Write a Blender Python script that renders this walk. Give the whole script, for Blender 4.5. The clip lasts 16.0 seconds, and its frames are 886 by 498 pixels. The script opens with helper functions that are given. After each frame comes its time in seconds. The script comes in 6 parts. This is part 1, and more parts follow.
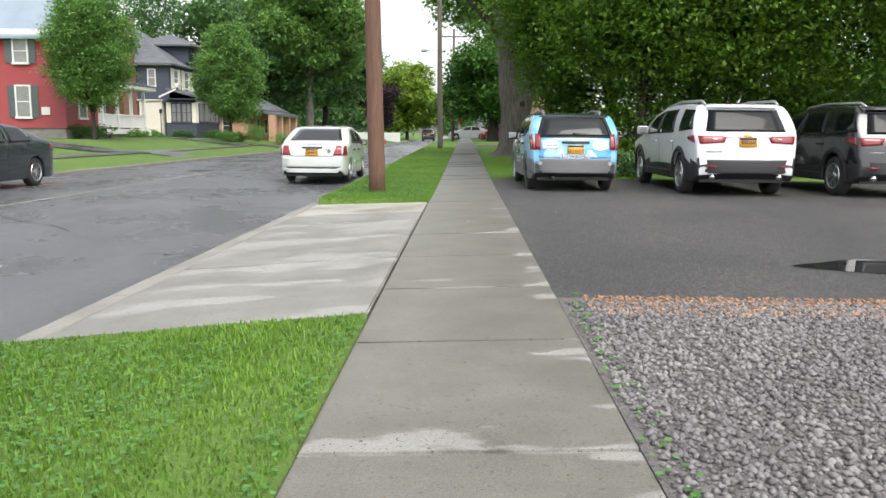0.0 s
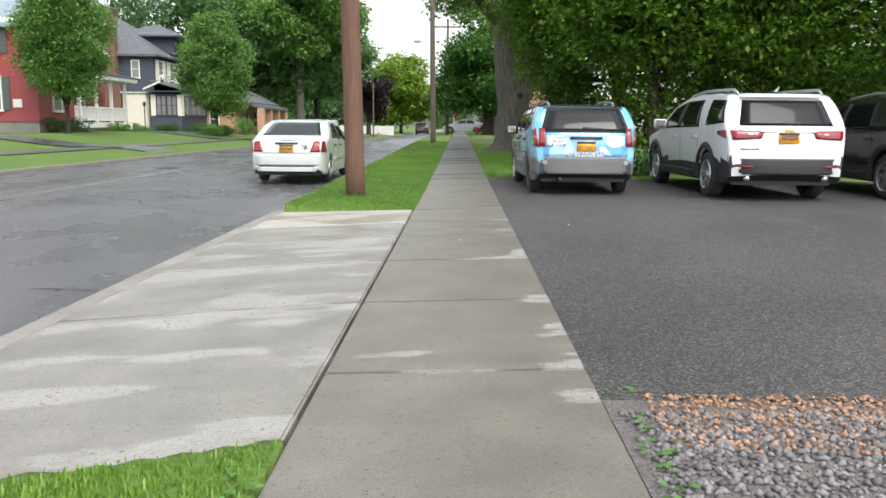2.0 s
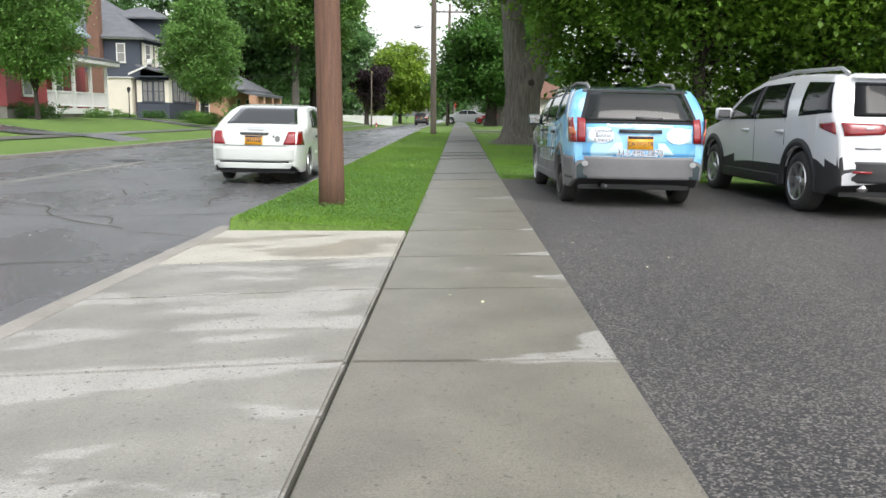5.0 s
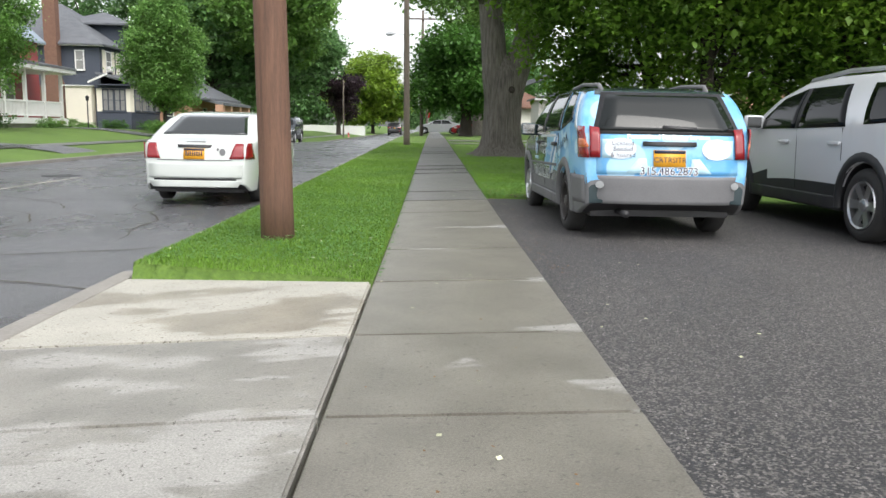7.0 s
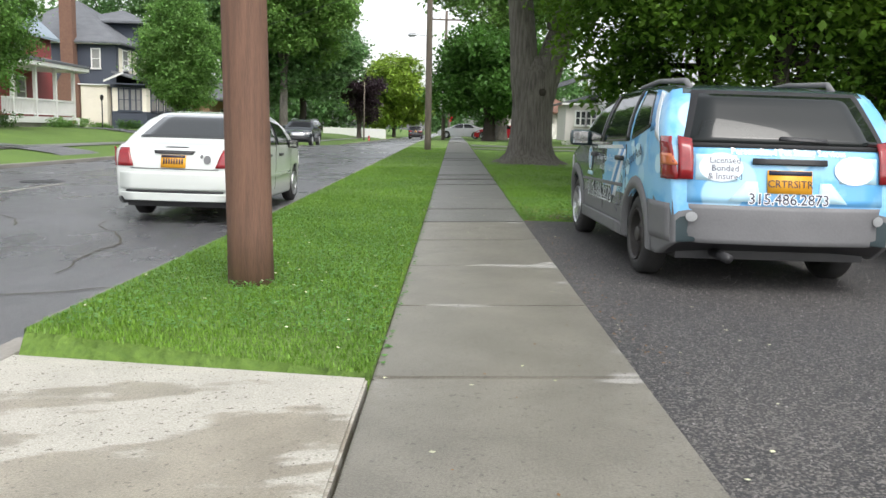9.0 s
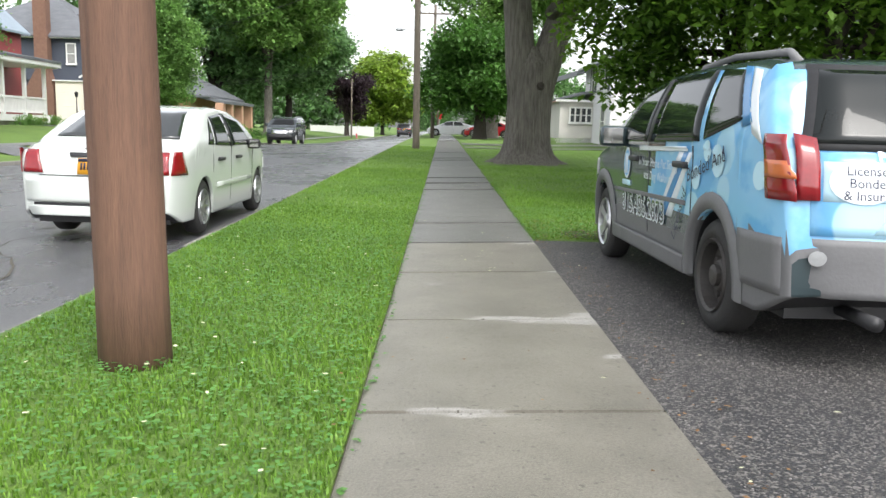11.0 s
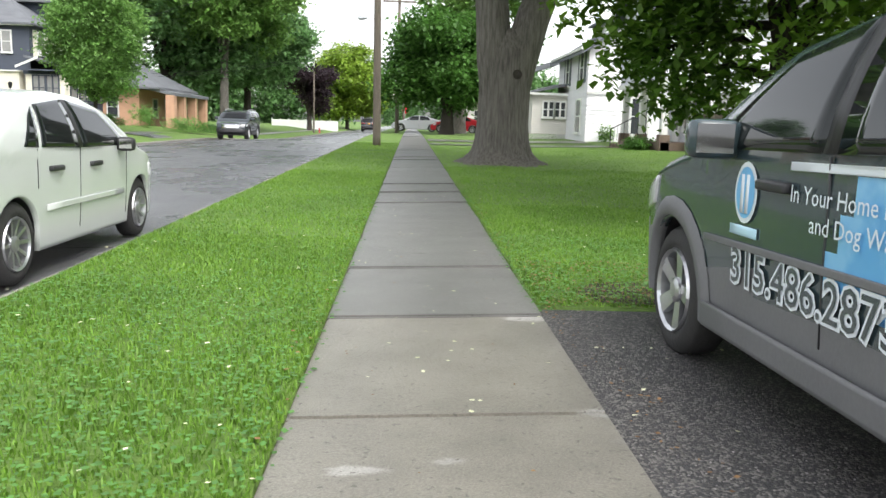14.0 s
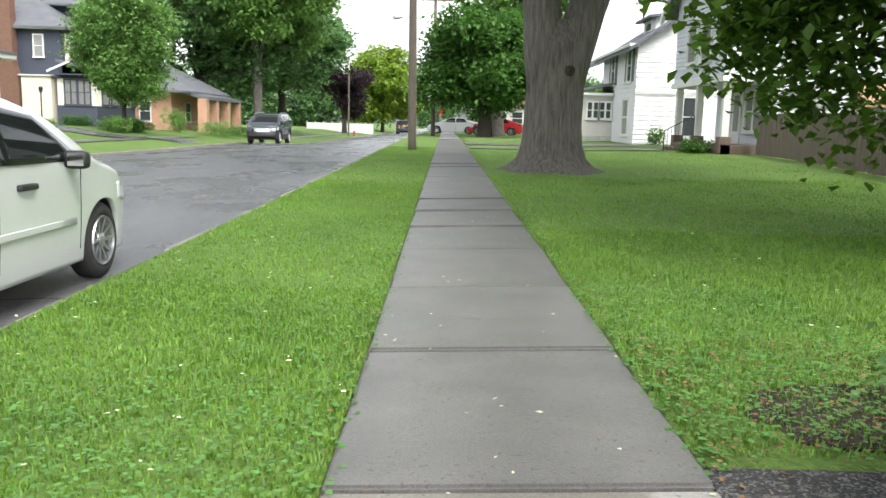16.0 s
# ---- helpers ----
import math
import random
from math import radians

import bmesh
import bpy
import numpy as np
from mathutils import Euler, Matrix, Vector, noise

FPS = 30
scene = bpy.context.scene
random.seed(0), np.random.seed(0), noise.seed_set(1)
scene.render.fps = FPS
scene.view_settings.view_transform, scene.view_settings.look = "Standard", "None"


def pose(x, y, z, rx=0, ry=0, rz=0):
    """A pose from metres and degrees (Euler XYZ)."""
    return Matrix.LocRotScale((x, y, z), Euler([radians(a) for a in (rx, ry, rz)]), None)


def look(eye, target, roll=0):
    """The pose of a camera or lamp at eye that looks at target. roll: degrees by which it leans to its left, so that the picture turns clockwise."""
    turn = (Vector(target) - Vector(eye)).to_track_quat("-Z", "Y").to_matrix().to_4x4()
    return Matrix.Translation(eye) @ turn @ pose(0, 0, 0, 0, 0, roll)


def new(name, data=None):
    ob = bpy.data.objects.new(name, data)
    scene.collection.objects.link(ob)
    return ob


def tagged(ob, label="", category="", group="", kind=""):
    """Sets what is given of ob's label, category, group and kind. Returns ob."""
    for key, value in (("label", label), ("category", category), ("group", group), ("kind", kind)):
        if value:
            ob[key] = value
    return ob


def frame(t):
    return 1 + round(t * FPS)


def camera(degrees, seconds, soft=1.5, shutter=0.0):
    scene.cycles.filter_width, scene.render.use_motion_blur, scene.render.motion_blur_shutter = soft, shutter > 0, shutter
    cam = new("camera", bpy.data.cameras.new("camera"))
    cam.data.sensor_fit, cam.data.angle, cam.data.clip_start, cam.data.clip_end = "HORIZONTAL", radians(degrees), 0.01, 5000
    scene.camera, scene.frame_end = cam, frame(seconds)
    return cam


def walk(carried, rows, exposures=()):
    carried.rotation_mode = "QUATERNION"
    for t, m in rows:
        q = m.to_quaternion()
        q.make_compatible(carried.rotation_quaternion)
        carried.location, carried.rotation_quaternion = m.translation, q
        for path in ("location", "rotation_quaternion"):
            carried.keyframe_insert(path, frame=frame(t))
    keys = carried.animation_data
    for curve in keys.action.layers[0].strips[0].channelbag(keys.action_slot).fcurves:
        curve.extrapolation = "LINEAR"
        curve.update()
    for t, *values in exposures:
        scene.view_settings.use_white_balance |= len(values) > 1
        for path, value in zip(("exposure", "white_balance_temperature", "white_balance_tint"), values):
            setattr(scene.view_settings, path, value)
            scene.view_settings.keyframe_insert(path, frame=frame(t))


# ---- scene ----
cam = camera(58.3, 16.0)

PATH = [
    (0, (0.593, -13.103, 1.138), (0.541, -11.124, 0.848), 0.5),
    (0.5, (0.579, -12.563, 1.118), (0.539, -10.585, 0.824), 0.5),
    (1, (0.573, -12.025, 1.118), (0.51, -10.048, 0.821), 0.6),
    (1.5, (0.613, -11.473, 1.125), (0.601, -9.497, 0.816), 0.4),
    (2, (0.629, -10.974, 1.151), (0.59, -8.998, 0.845), 0.5),
    (2.5, (0.612, -10.399, 1.166), (0.556, -8.42, 0.878), 1.0),
    (3, (0.599, -9.864, 1.158), (0.529, -7.886, 0.876), 1.1),
    (3.5, (0.522, -9.336, 1.164), (0.49, -7.36, 0.856), 1.6),
    (4, (0.525, -8.779, 1.142), (0.491, -6.808, 0.806), 1.1),
    (6.5, (0.399, -6.108, 1.097), (0.369, -4.131, 0.79), 1.3),
    (7, (0.407, -5.567, 1.097), (0.438, -3.591, 0.794), 1.1),
    (7.5, (0.412, -5.072, 1.11), (0.471, -3.097, 0.801), 1.1),
    (8, (0.373, -4.539, 1.119), (0.424, -2.564, 0.81), 1.2),
    (8.5, (0.377, -4.023, 1.118), (0.4, -2.045, 0.822), 1.6),
    (9, (0.341, -3.495, 1.122), (0.323, -1.517, 0.827), 1.8),
    (11.5, (0.315, -0.957, 1.111), (0.332, 1.02, 0.811), 1.7),
    (12, (0.34, -0.412, 1.131), (0.362, 1.566, 0.831), 1.7),
    (12.5, (0.345, 0.138, 1.124), (0.352, 2.115, 0.826), 1.6),
    (13, (0.416, 0.657, 1.115), (0.48, 2.632, 0.81), 1.6),
    (13.5, (0.41, 1.179, 1.135), (0.469, 3.154, 0.825), 1.5),
    (14, (0.445, 1.691, 1.117), (0.536, 3.665, 0.807), 1.9),
    (14.5, (0.403, 2.244, 1.109), (0.438, 4.22, 0.8), 2.2),
    (15, (0.378, 2.741, 1.129), (0.409, 4.717, 0.824), 2.2),
    (15.5, (0.369, 3.21, 1.154), (0.361, 5.187, 0.853), 2.0),
    (16, (0.361, 3.777, 1.143), (0.363, 5.754, 0.835), 1.5),
]
walk(cam, [(t, look(eye, target, roll)) for t, eye, target, roll in PATH],
     exposures=[(0, 0.62), (9, 0.62), (11.5, 0.98), (13.5, 1.03), (16, 1.08)])

# ---------- world, sun, exposure ----------
world = bpy.data.worlds.new("overcast")
scene.world = world
world.use_nodes = True
wn, wl = world.node_tree.nodes, world.node_tree.links
sky = wn.new("ShaderNodeTexSky")
sky.sky_type, sky.sun_disc = "NISHITA", False
sky.sun_elevation, sky.sun_rotation = radians(52), radians(150)
sky.dust_density, sky.air_density = 3.0, 1.0
pale = wn.new("ShaderNodeHueSaturation")
pale.inputs["Saturation"].default_value = 0.2
pale.inputs["Value"].default_value = 1.5
wl.new(sky.outputs["Color"], pale.inputs["Color"])
wl.new(pale.outputs["Color"], wn["Background"].inputs["Color"])
wn["Background"].inputs["Strength"].default_value = 0.15
sun = new("sun", bpy.data.lights.new("sun", "SUN"))
sun.data.energy, sun.data.angle, sun.data.color = 0.6, radians(25), (1.0, 0.97, 0.92)
sun.matrix_world = look((0, 0, 60), (-0.31 * 60, 0.53 * 60, 0))


# ---------- helpers ----------
def part(name, bm, material, parent=None, label="", smooth=False):
    """Links a bmesh as one mesh object under a thing or a part."""
    me = bpy.data.meshes.new(name)
    bm.to_mesh(me)
    bm.free()
    return part_mesh(name, me, material, parent, label, smooth)


def part_mesh(name, me, material, parent=None, label="", smooth=False):
    for m in (material if isinstance(material, (list, tuple)) else [material]):
        if m and len(me.materials) < 8:
            me.materials.append(m)
    if smooth:
        me.polygons.foreach_set("use_smooth", [True] * len(me.polygons))
    ob = new(name, me)
    if parent:
        ob.parent = parent
    if label:
        ob["label"] = label
    return ob


def empty(name, m=None, **tags):
    ob = new(name)
    if m is not None:
        ob.matrix_world = m
    return tagged(ob, **tags)


def box(bm, x0, y0, z0, x1, y1, z1, bevel=0.0):
    g = bmesh.ops.create_cube(bm, size=1.0)
    for v in g["verts"]:
        v.co = Vector(((x0 + x1) / 2 + v.co.x * (x1 - x0), (y0 + y1) / 2 + v.co.y * (y1 - y0), (z0 + z1) / 2 + v.co.z * (z1 - z0)))
    if bevel:
        es = list({e for v in g["verts"] for e in v.link_edges})
        bmesh.ops.bevel(bm, geom=es, offset=bevel, segments=2, affect="EDGES", profile=0.6)
    return bm


def B(*a, bevel=0.0):
    return box(bmesh.new(), *a, bevel=bevel)


def tube(bm, pts, radii, n=10, cap=True):
    """A tapered tube through points."""
    rings = []
    for i, p in enumerate(pts):
        p = Vector(p)
        a, b = Vector(pts[max(0, i - 1)]), Vector(pts[min(len(pts) - 1, i + 1)])
        d = (b - a).normalized()
        u = d.orthogonal().normalized() if abs(d.z) < 0.99 else Vector((1, 0, 0))
        if abs(d.z) >= 0.3:
            u = Vector((1, 0, 0)) - d * d.x
            u.normalize()
        w = d.cross(u)
        r = radii[i]
        rings.append([bm.verts.new(p + (u * math.cos(k * math.tau / n) + w * math.sin(k * math.tau / n)) * r) for k in range(n)])
    for a, b in zip(rings, rings[1:]):
        for k in range(n):
            bm.faces.new((a[k], a[(k + 1) % n], b[(k + 1) % n], b[k]))
    if cap:
        bm.faces.new(rings[0][::-1])
        bm.faces.new(rings[-1])
    return bm


def T(*a, **k):
    return tube(bmesh.new(), *a, **k)


def from_arrays(name, verts, loops, per):
    """A mesh of equal polygons from numpy arrays."""
    me = bpy.data.meshes.new(name)
    n = len(loops) // per
    me.vertices.add(len(verts))
    me.vertices.foreach_set("co", np.asarray(verts, np.float32).ravel())
    me.loops.add(len(loops))
    me.loops.foreach_set("vertex_index", np.asarray(loops, np.int32))
    me.polygons.add(n)
    me.polygons.foreach_set("loop_start", np.arange(0, n * per, per, dtype=np.int32))
    me.update(calc_edges=True)
    return me


# ---------- materials ----------
def mat(name, color, rough=0.6, color2=None, scale=4.0, fine=60.0, bump=0.2, metal=0.0, spec=0.5, rough2=None, mix=0.5, island=0.0, contrast=0.25, stretch=(1, 1, 1), dist=0.01, coat=0.0, trans=0.0, grain=0.3):
    m = bpy.data.materials.new(name)
    m.use_nodes = True
    n, l = m.node_tree.nodes, m.node_tree.links
    p = n["Principled BSDF"]
    tc = n.new("ShaderNodeNewGeometry")
    mp = n.new("ShaderNodeMapping")
    mp.inputs["Scale"].default_value = stretch
    l.new(tc.outputs["Position"], mp.inputs["Vector"])
    big = n.new("ShaderNodeTexNoise")
    big.inputs["Scale"].default_value, big.inputs["Detail"].default_value = scale, 5
    small = n.new("ShaderNodeTexNoise")
    small.inputs["Scale"].default_value, small.inputs["Detail"].default_value = fine, 3
    l.new(mp.outputs["Vector"], big.inputs["Vector"])
    l.new(mp.outputs["Vector"], small.inputs["Vector"])
    ramp = n.new("ShaderNodeMapRange")
    ramp.inputs["From Min"].default_value, ramp.inputs["From Max"].default_value = 0.5 - contrast, 0.5 + contrast
    l.new(big.outputs["Fac"], ramp.inputs["Value"])
    add = n.new("ShaderNodeMath")
    add.operation = "MULTIPLY_ADD"
    add.inputs[1].default_value = 1 - grain
    l.new(ramp.outputs["Result"], add.inputs[0])
    sm = n.new("ShaderNodeMapRange")
    sm.inputs["From Min"].default_value, sm.inputs["From Max"].default_value = 0.3, 0.7
    sm.inputs["To Max"].default_value = grain
    l.new(small.outputs["Fac"], sm.inputs["Value"])
    l.new(sm.outputs[0], add.inputs[2])
    mx = n.new("ShaderNodeMix")
    mx.data_type = "RGBA"
    c2 = color2 or tuple(c * 0.75 for c in color)
    mx.inputs["A"].default_value = (*c2, 1)
    mx.inputs["B"].default_value = (*color, 1)
    l.new(add.outputs[0], mx.inputs["Factor"])
    out = mx.outputs["Result"]
    if island:
        rnd = n.new("ShaderNodeMath")
        rnd.operation = "MULTIPLY_ADD"
        rnd.inputs[1].default_value, rnd.inputs[2].default_value = island, 1 - island / 2
        l.new(tc.outputs["Random Per Island"], rnd.inputs[0])
        hs = n.new("ShaderNodeHueSaturation")
        l.new(rnd.outputs[0], hs.inputs["Value"])
        l.new(out, hs.inputs["Color"])
        out = hs.outputs["Color"]
    l.new(out, p.inputs["Base Color"])
    p.inputs["Metallic"].default_value = metal
    p.inputs["Specular IOR Level"].default_value = spec
    p.inputs["Coat Weight"].default_value = coat
    p.inputs["Coat Roughness"].default_value = 0.05
    if rough2 is None:
        p.inputs["Roughness"].default_value = rough
    else:
        rr = n.new("ShaderNodeMapRange")
        rr.inputs["To Min"].default_value, rr.inputs["To Max"].default_value = rough2, rough
        l.new(add.outputs[0], rr.inputs["Value"])
        l.new(rr.outputs["Result"], p.inputs["Roughness"])
    if bump:
        b = n.new("ShaderNodeBump")
        b.inputs["Strength"].default_value, b.inputs["Distance"].default_value = bump, dist
        l.new(small.outputs["Fac"], b.inputs["Height"])
        l.new(b.outputs["Normal"], p.inputs["Normal"])
    if trans:
        t = n.new("ShaderNodeBsdfTranslucent")
        l.new(out, t.inputs["Color"])
        ms = n.new("ShaderNodeMixShader")
        ms.inputs[0].default_value = trans
        l.new(p.outputs[0], ms.inputs[1])
        l.new(t.outputs[0], ms.inputs[2])
        l.new(ms.outputs[0], n["Material Output"].inputs["Surface"])
    return m


def siding(name, color, pitch=0.11, rough=0.5):
    """Painted lap siding: shallow horizontal laps in the relief."""
    m = mat(name, color, rough, scale=0.6, fine=12, bump=0, color2=tuple(c * 0.86 for c in color))
    n, l = m.node_tree.nodes, m.node_tree.links
    g = n.new("ShaderNodeNewGeometry")
    sp = n.new("ShaderNodeSeparateXYZ")
    l.new(g.outputs["Position"], sp.inputs[0])
    w = n.new("ShaderNodeMath")
    w.operation = "DIVIDE"
    w.inputs[1].default_value = pitch
    l.new(sp.outputs["Z"], w.inputs[0])
    f = n.new("ShaderNodeMath")
    f.operation = "FRACT"
    l.new(w.outputs[0], f.inputs[0])
    b = n.new("ShaderNodeBump")
    b.inputs["Strength"].default_value, b.inputs["Distance"].default_value, b.invert = 1.0, 0.06, True
    l.new(f.outputs[0], b.inputs["Height"])
    l.new(b.outputs["Normal"], n["Principled BSDF"].inputs["Normal"])
    return m


def glass_dark(name, color=(0.02, 0.025, 0.025), rough=0.03, spec=0.8):
    return mat(name, color, rough, bump=0, spec=spec, color2=tuple(c * 0.8 for c in color), scale=2)


def rgb_mix(n, l, fac, a, b):
    """A colour mixed from two sockets or constants."""
    mx = n.new("ShaderNodeMix")
    mx.data_type = "RGBA"
    l.new(fac, mx.inputs["Factor"])
    for key, v in (("A", a), ("B", b)):
        if isinstance(v, tuple):
            mx.inputs[key].default_value = (*v, 1)
        else:
            l.new(v, mx.inputs[key])
    return mx.outputs["Result"]


def ranged(n, l, v, a, b, c=0.0, d=1.0):
    r = n.new("ShaderNodeMapRange")
    for key, q in (("From Min", a), ("From Max", b), ("To Min", c), ("To Max", d)):
        r.inputs[key].default_value = q
    l.new(v, r.inputs["Value"])
    return r.outputs["Result"]


def added(n, l, a, b, k=1.0):
    m = n.new("ShaderNodeMath")
    m.operation = "MULTIPLY_ADD"
    m.inputs[1].default_value = k
    l.new(b, m.inputs[0])
    l.new(a, m.inputs[2])
    return m.outputs[0]


def noise_of(n, l, vec, scale, detail=4.0, stretch=(1, 1, 1), rough=0.55):
    mp = n.new("ShaderNodeMapping")
    mp.inputs["Scale"].default_value = stretch
    l.new(vec, mp.inputs["Vector"])
    t = n.new("ShaderNodeTexNoise")
    t.inputs["Scale"].default_value, t.inputs["Detail"].default_value, t.inputs["Roughness"].default_value = scale, detail, rough
    l.new(mp.outputs["Vector"], t.inputs["Vector"])
    return t.outputs["Fac"]


def damp(name, wet, dry, level, edge=0.10, joint=0.12):
    """Cast concrete, part wet and part dried: crisp-edged dry patches, first along slab edges and joints."""
    m = bpy.data.materials.new(name)
    m.use_nodes = True
    n, l = m.node_tree.nodes, m.node_tree.links
    p = n["Principled BSDF"]
    pos = n.new("ShaderNodeNewGeometry").outputs["Position"]
    gen = n.new("ShaderNodeTexCoord").outputs["Generated"]
    sp = n.new("ShaderNodeSeparateXYZ")
    l.new(gen, sp.inputs[0])
    v = noise_of(n, l, pos, 1.0, 6, (0.75, 1.9, 1), 0.6)
    v = added(n, l, v, ranged(n, l, sp.outputs["X"], 0.80, 1.0), edge)
    v = added(n, l, v, ranged(n, l, sp.outputs["Y"], 0.14, 0.0), joint)
    v = added(n, l, v, ranged(n, l, sp.outputs["Y"], 0.90, 1.0), joint * 0.7)
    mask = ranged(n, l, v, level - 0.012, level + 0.02)
    soft = noise_of(n, l, pos, 2.3, 5)
    grit = noise_of(n, l, pos, 120, 3)
    pits = noise_of(n, l, pos, 38, 2)
    dark = ranged(n, l, pits, 0.30, 0.36)
    wet_c = rgb_mix(n, l, ranged(n, l, soft, 0.3, 0.7), tuple(c * 0.78 for c in wet), tuple(c * 1.15 for c in wet))
    dry_c = rgb_mix(n, l, ranged(n, l, soft, 0.3, 0.7), tuple(c * 0.88 for c in dry), tuple(c * 1.06 for c in dry))
    c = rgb_mix(n, l, mask, wet_c, dry_c)
    tone = n.new("ShaderNodeHueSaturation")
    l.new(ranged(n, l, grit, 0.25, 0.75, 0.72, 1.28), tone.inputs["Value"])
    l.new(c, tone.inputs["Color"])
    c = rgb_mix(n, l, dark, tuple(q * 0.55 for q in wet), tone.outputs["Color"])
    l.new(c, p.inputs["Base Color"])
    l.new(ranged(n, l, mask, 0, 1, 0.40, 0.8), p.inputs["Roughness"])
    p.inputs["Specular IOR Level"].default_value = 0.4
    b = n.new("ShaderNodeBump")
    b.inputs["Strength"].default_value, b.inputs["Distance"].default_value = 0.5, 0.004
    l.new(grit, b.inputs["Height"])
    l.new(b.outputs["Normal"], p.inputs["Normal"])
    return m


def asphalt(name, base, patch, stone, share, scale, rough):
    """Rolled asphalt: dark binder with pale stone chips, worn in broad patches."""
    m = bpy.data.materials.new(name)
    m.use_nodes = True
    n, l = m.node_tree.nodes, m.node_tree.links
    p = n["Principled BSDF"]
    pos = n.new("ShaderNodeNewGeometry").outputs["Position"]
    vo = n.new("ShaderNodeTexVoronoi")
    vo.inputs["Scale"].default_value = scale
    l.new(pos, vo.inputs["Vector"])
    sp = n.new("ShaderNodeSeparateColor")
    l.new(vo.outputs["Color"], sp.inputs[0])
    wear = noise_of(n, l, pos, 0.45, 6, (1, 0.6, 1), 0.62)
    wear = ranged(n, l, wear, 0.36, 0.64)
    ground_c = rgb_mix(n, l, wear, base, patch)
    chip = ranged(n, l, added(n, l, sp.outputs["Red"], wear, 0.18), 1.0 - share, 1.12 - share)
    grey = ranged(n, l, sp.outputs["Green"], 0, 1, 0.5, 1.35)
    tone = n.new("ShaderNodeHueSaturation")
    tone.inputs["Color"].default_value = (*stone, 1)
    l.new(grey, tone.inputs["Value"])
    l.new(rgb_mix(n, l, chip, ground_c, tone.outputs["Color"]), p.inputs["Base Color"])
    l.new(ranged(n, l, wear, 0, 1, rough[0], rough[1]), p.inputs["Roughness"])
    p.inputs["Specular IOR Level"].default_value = 0.45
    b = n.new("ShaderNodeBump")
    b.inputs["Strength"].default_value, b.inputs["Distance"].default_value, b.invert = 0.8, 0.006, True
    l.new(vo.outputs["Distance"], b.inputs["Height"])
    l.new(b.outputs["Normal"], p.inputs["Normal"])
    return m


M = {}
M["grass"] = mat("lawn_soil", (0.14, 0.235, 0.036), 0.9, (0.06, 0.115, 0.02), scale=0.5, fine=22, bump=0.9, dist=0.04, grain=0.55)
M["blade"] = mat("grass_blade", (0.205, 0.37, 0.042), 0.5, (0.095, 0.20, 0.025), scale=0.7, fine=9, bump=0, island=0.6, trans=0.35)
M["clover"] = mat("clover_leaf", (0.12, 0.28, 0.06), 0.6, (0.07, 0.19, 0.04), scale=2, fine=20, bump=0, island=0.5, trans=0.25)
M["road"] = asphalt("wet_asphalt", (0.07, 0.071, 0.077), (0.11, 0.111, 0.117), (0.17, 0.17, 0.175), 0.22, 110, (0.18, 0.42))
M["lot"] = asphalt("lot_asphalt", (0.026, 0.026, 0.028), (0.046, 0.045, 0.045), (0.135, 0.126, 0.118), 0.36, 105, (0.5, 0.7))
M["concrete"] = damp("damp_concrete", (0.180, 0.169, 0.142), (0.295, 0.287, 0.263), 0.655)
M["apron"] = damp("apron_concrete", (0.235, 0.225, 0.198), (0.33, 0.322, 0.298), 0.54, 0.0, 0.06)
M["apron_pale"] = damp("pale_apron_concrete", (0.27, 0.245, 0.195), (0.40, 0.385, 0.335), 0.47, 0.0, 0.10)
M["slabs"] = damp("old_concrete", (0.135, 0.132, 0.123), (0.19, 0.186, 0.175), 0.70, 0.08, 0.06)
M["joint"] = mat("joint_dirt", (0.10, 0.09, 0.07), 0.9, (0.06, 0.055, 0.04), scale=5, fine=50, bump=0.5)
M["soil"] = mat("dark_earth", (0.05, 0.04, 0.028), 0.95, (0.025, 0.02, 0.014), scale=4, fine=50, bump=0.8, dist=0.02)
M["kerb"] = mat("kerb_stone", (0.33, 0.31, 0.28), 0.7, (0.18, 0.17, 0.15), scale=1.5, fine=40, bump=0.4)
M["gravel_bed"] = mat("gravel_bed", (0.22, 0.20, 0.19), 0.9, (0.09, 0.085, 0.08), scale=1.5, fine=55, grain=0.6, bump=1.0, dist=0.03)
M["stone"] = mat("gravel_stone", (0.25, 0.232, 0.225), 0.6, (0.10, 0.097, 0.10), scale=0.8, fine=25, bump=0.2, island=1.1)
M["stone_red"] = mat("rust_gravel", (0.42, 0.25, 0.15), 0.7, (0.25, 0.15, 0.10), scale=2, fine=25, bump=0.2, island=0.9)
M["water"] = mat("puddle_water", (0.03, 0.03, 0.03), 0.02, bump=0, spec=0.5)
M["line"] = mat("worn_paint", (0.45, 0.44, 0.38), 0.7, (0.18, 0.17, 0.15), scale=3, fine=40, bump=0.2)
M["pole"] = mat("pole_wood", (0.205, 0.108, 0.07), 0.8, (0.085, 0.048, 0.034), scale=5, fine=40, bump=0.6, stretch=(5, 5, 0.35), dist=0.01)
M["greypole"] = mat("grey_pole_wood", (0.17, 0.14, 0.11), 0.85, (0.09, 0.075, 0.06), scale=5, fine=30, bump=0.5, stretch=(5, 5, 0.3))
M["bark"] = mat("maple_bark", (0.25, 0.228, 0.20), 0.9, (0.075, 0.066, 0.057), scale=7, fine=40, bump=1.0, stretch=(3, 3, 0.28), dist=0.05, contrast=0.18)
M["bark_dark"] = mat("dark_bark", (0.075, 0.06, 0.05), 0.9, (0.03, 0.026, 0.02), scale=6, fine=30, bump=0.8, stretch=(3, 3, 0.4), dist=0.03)


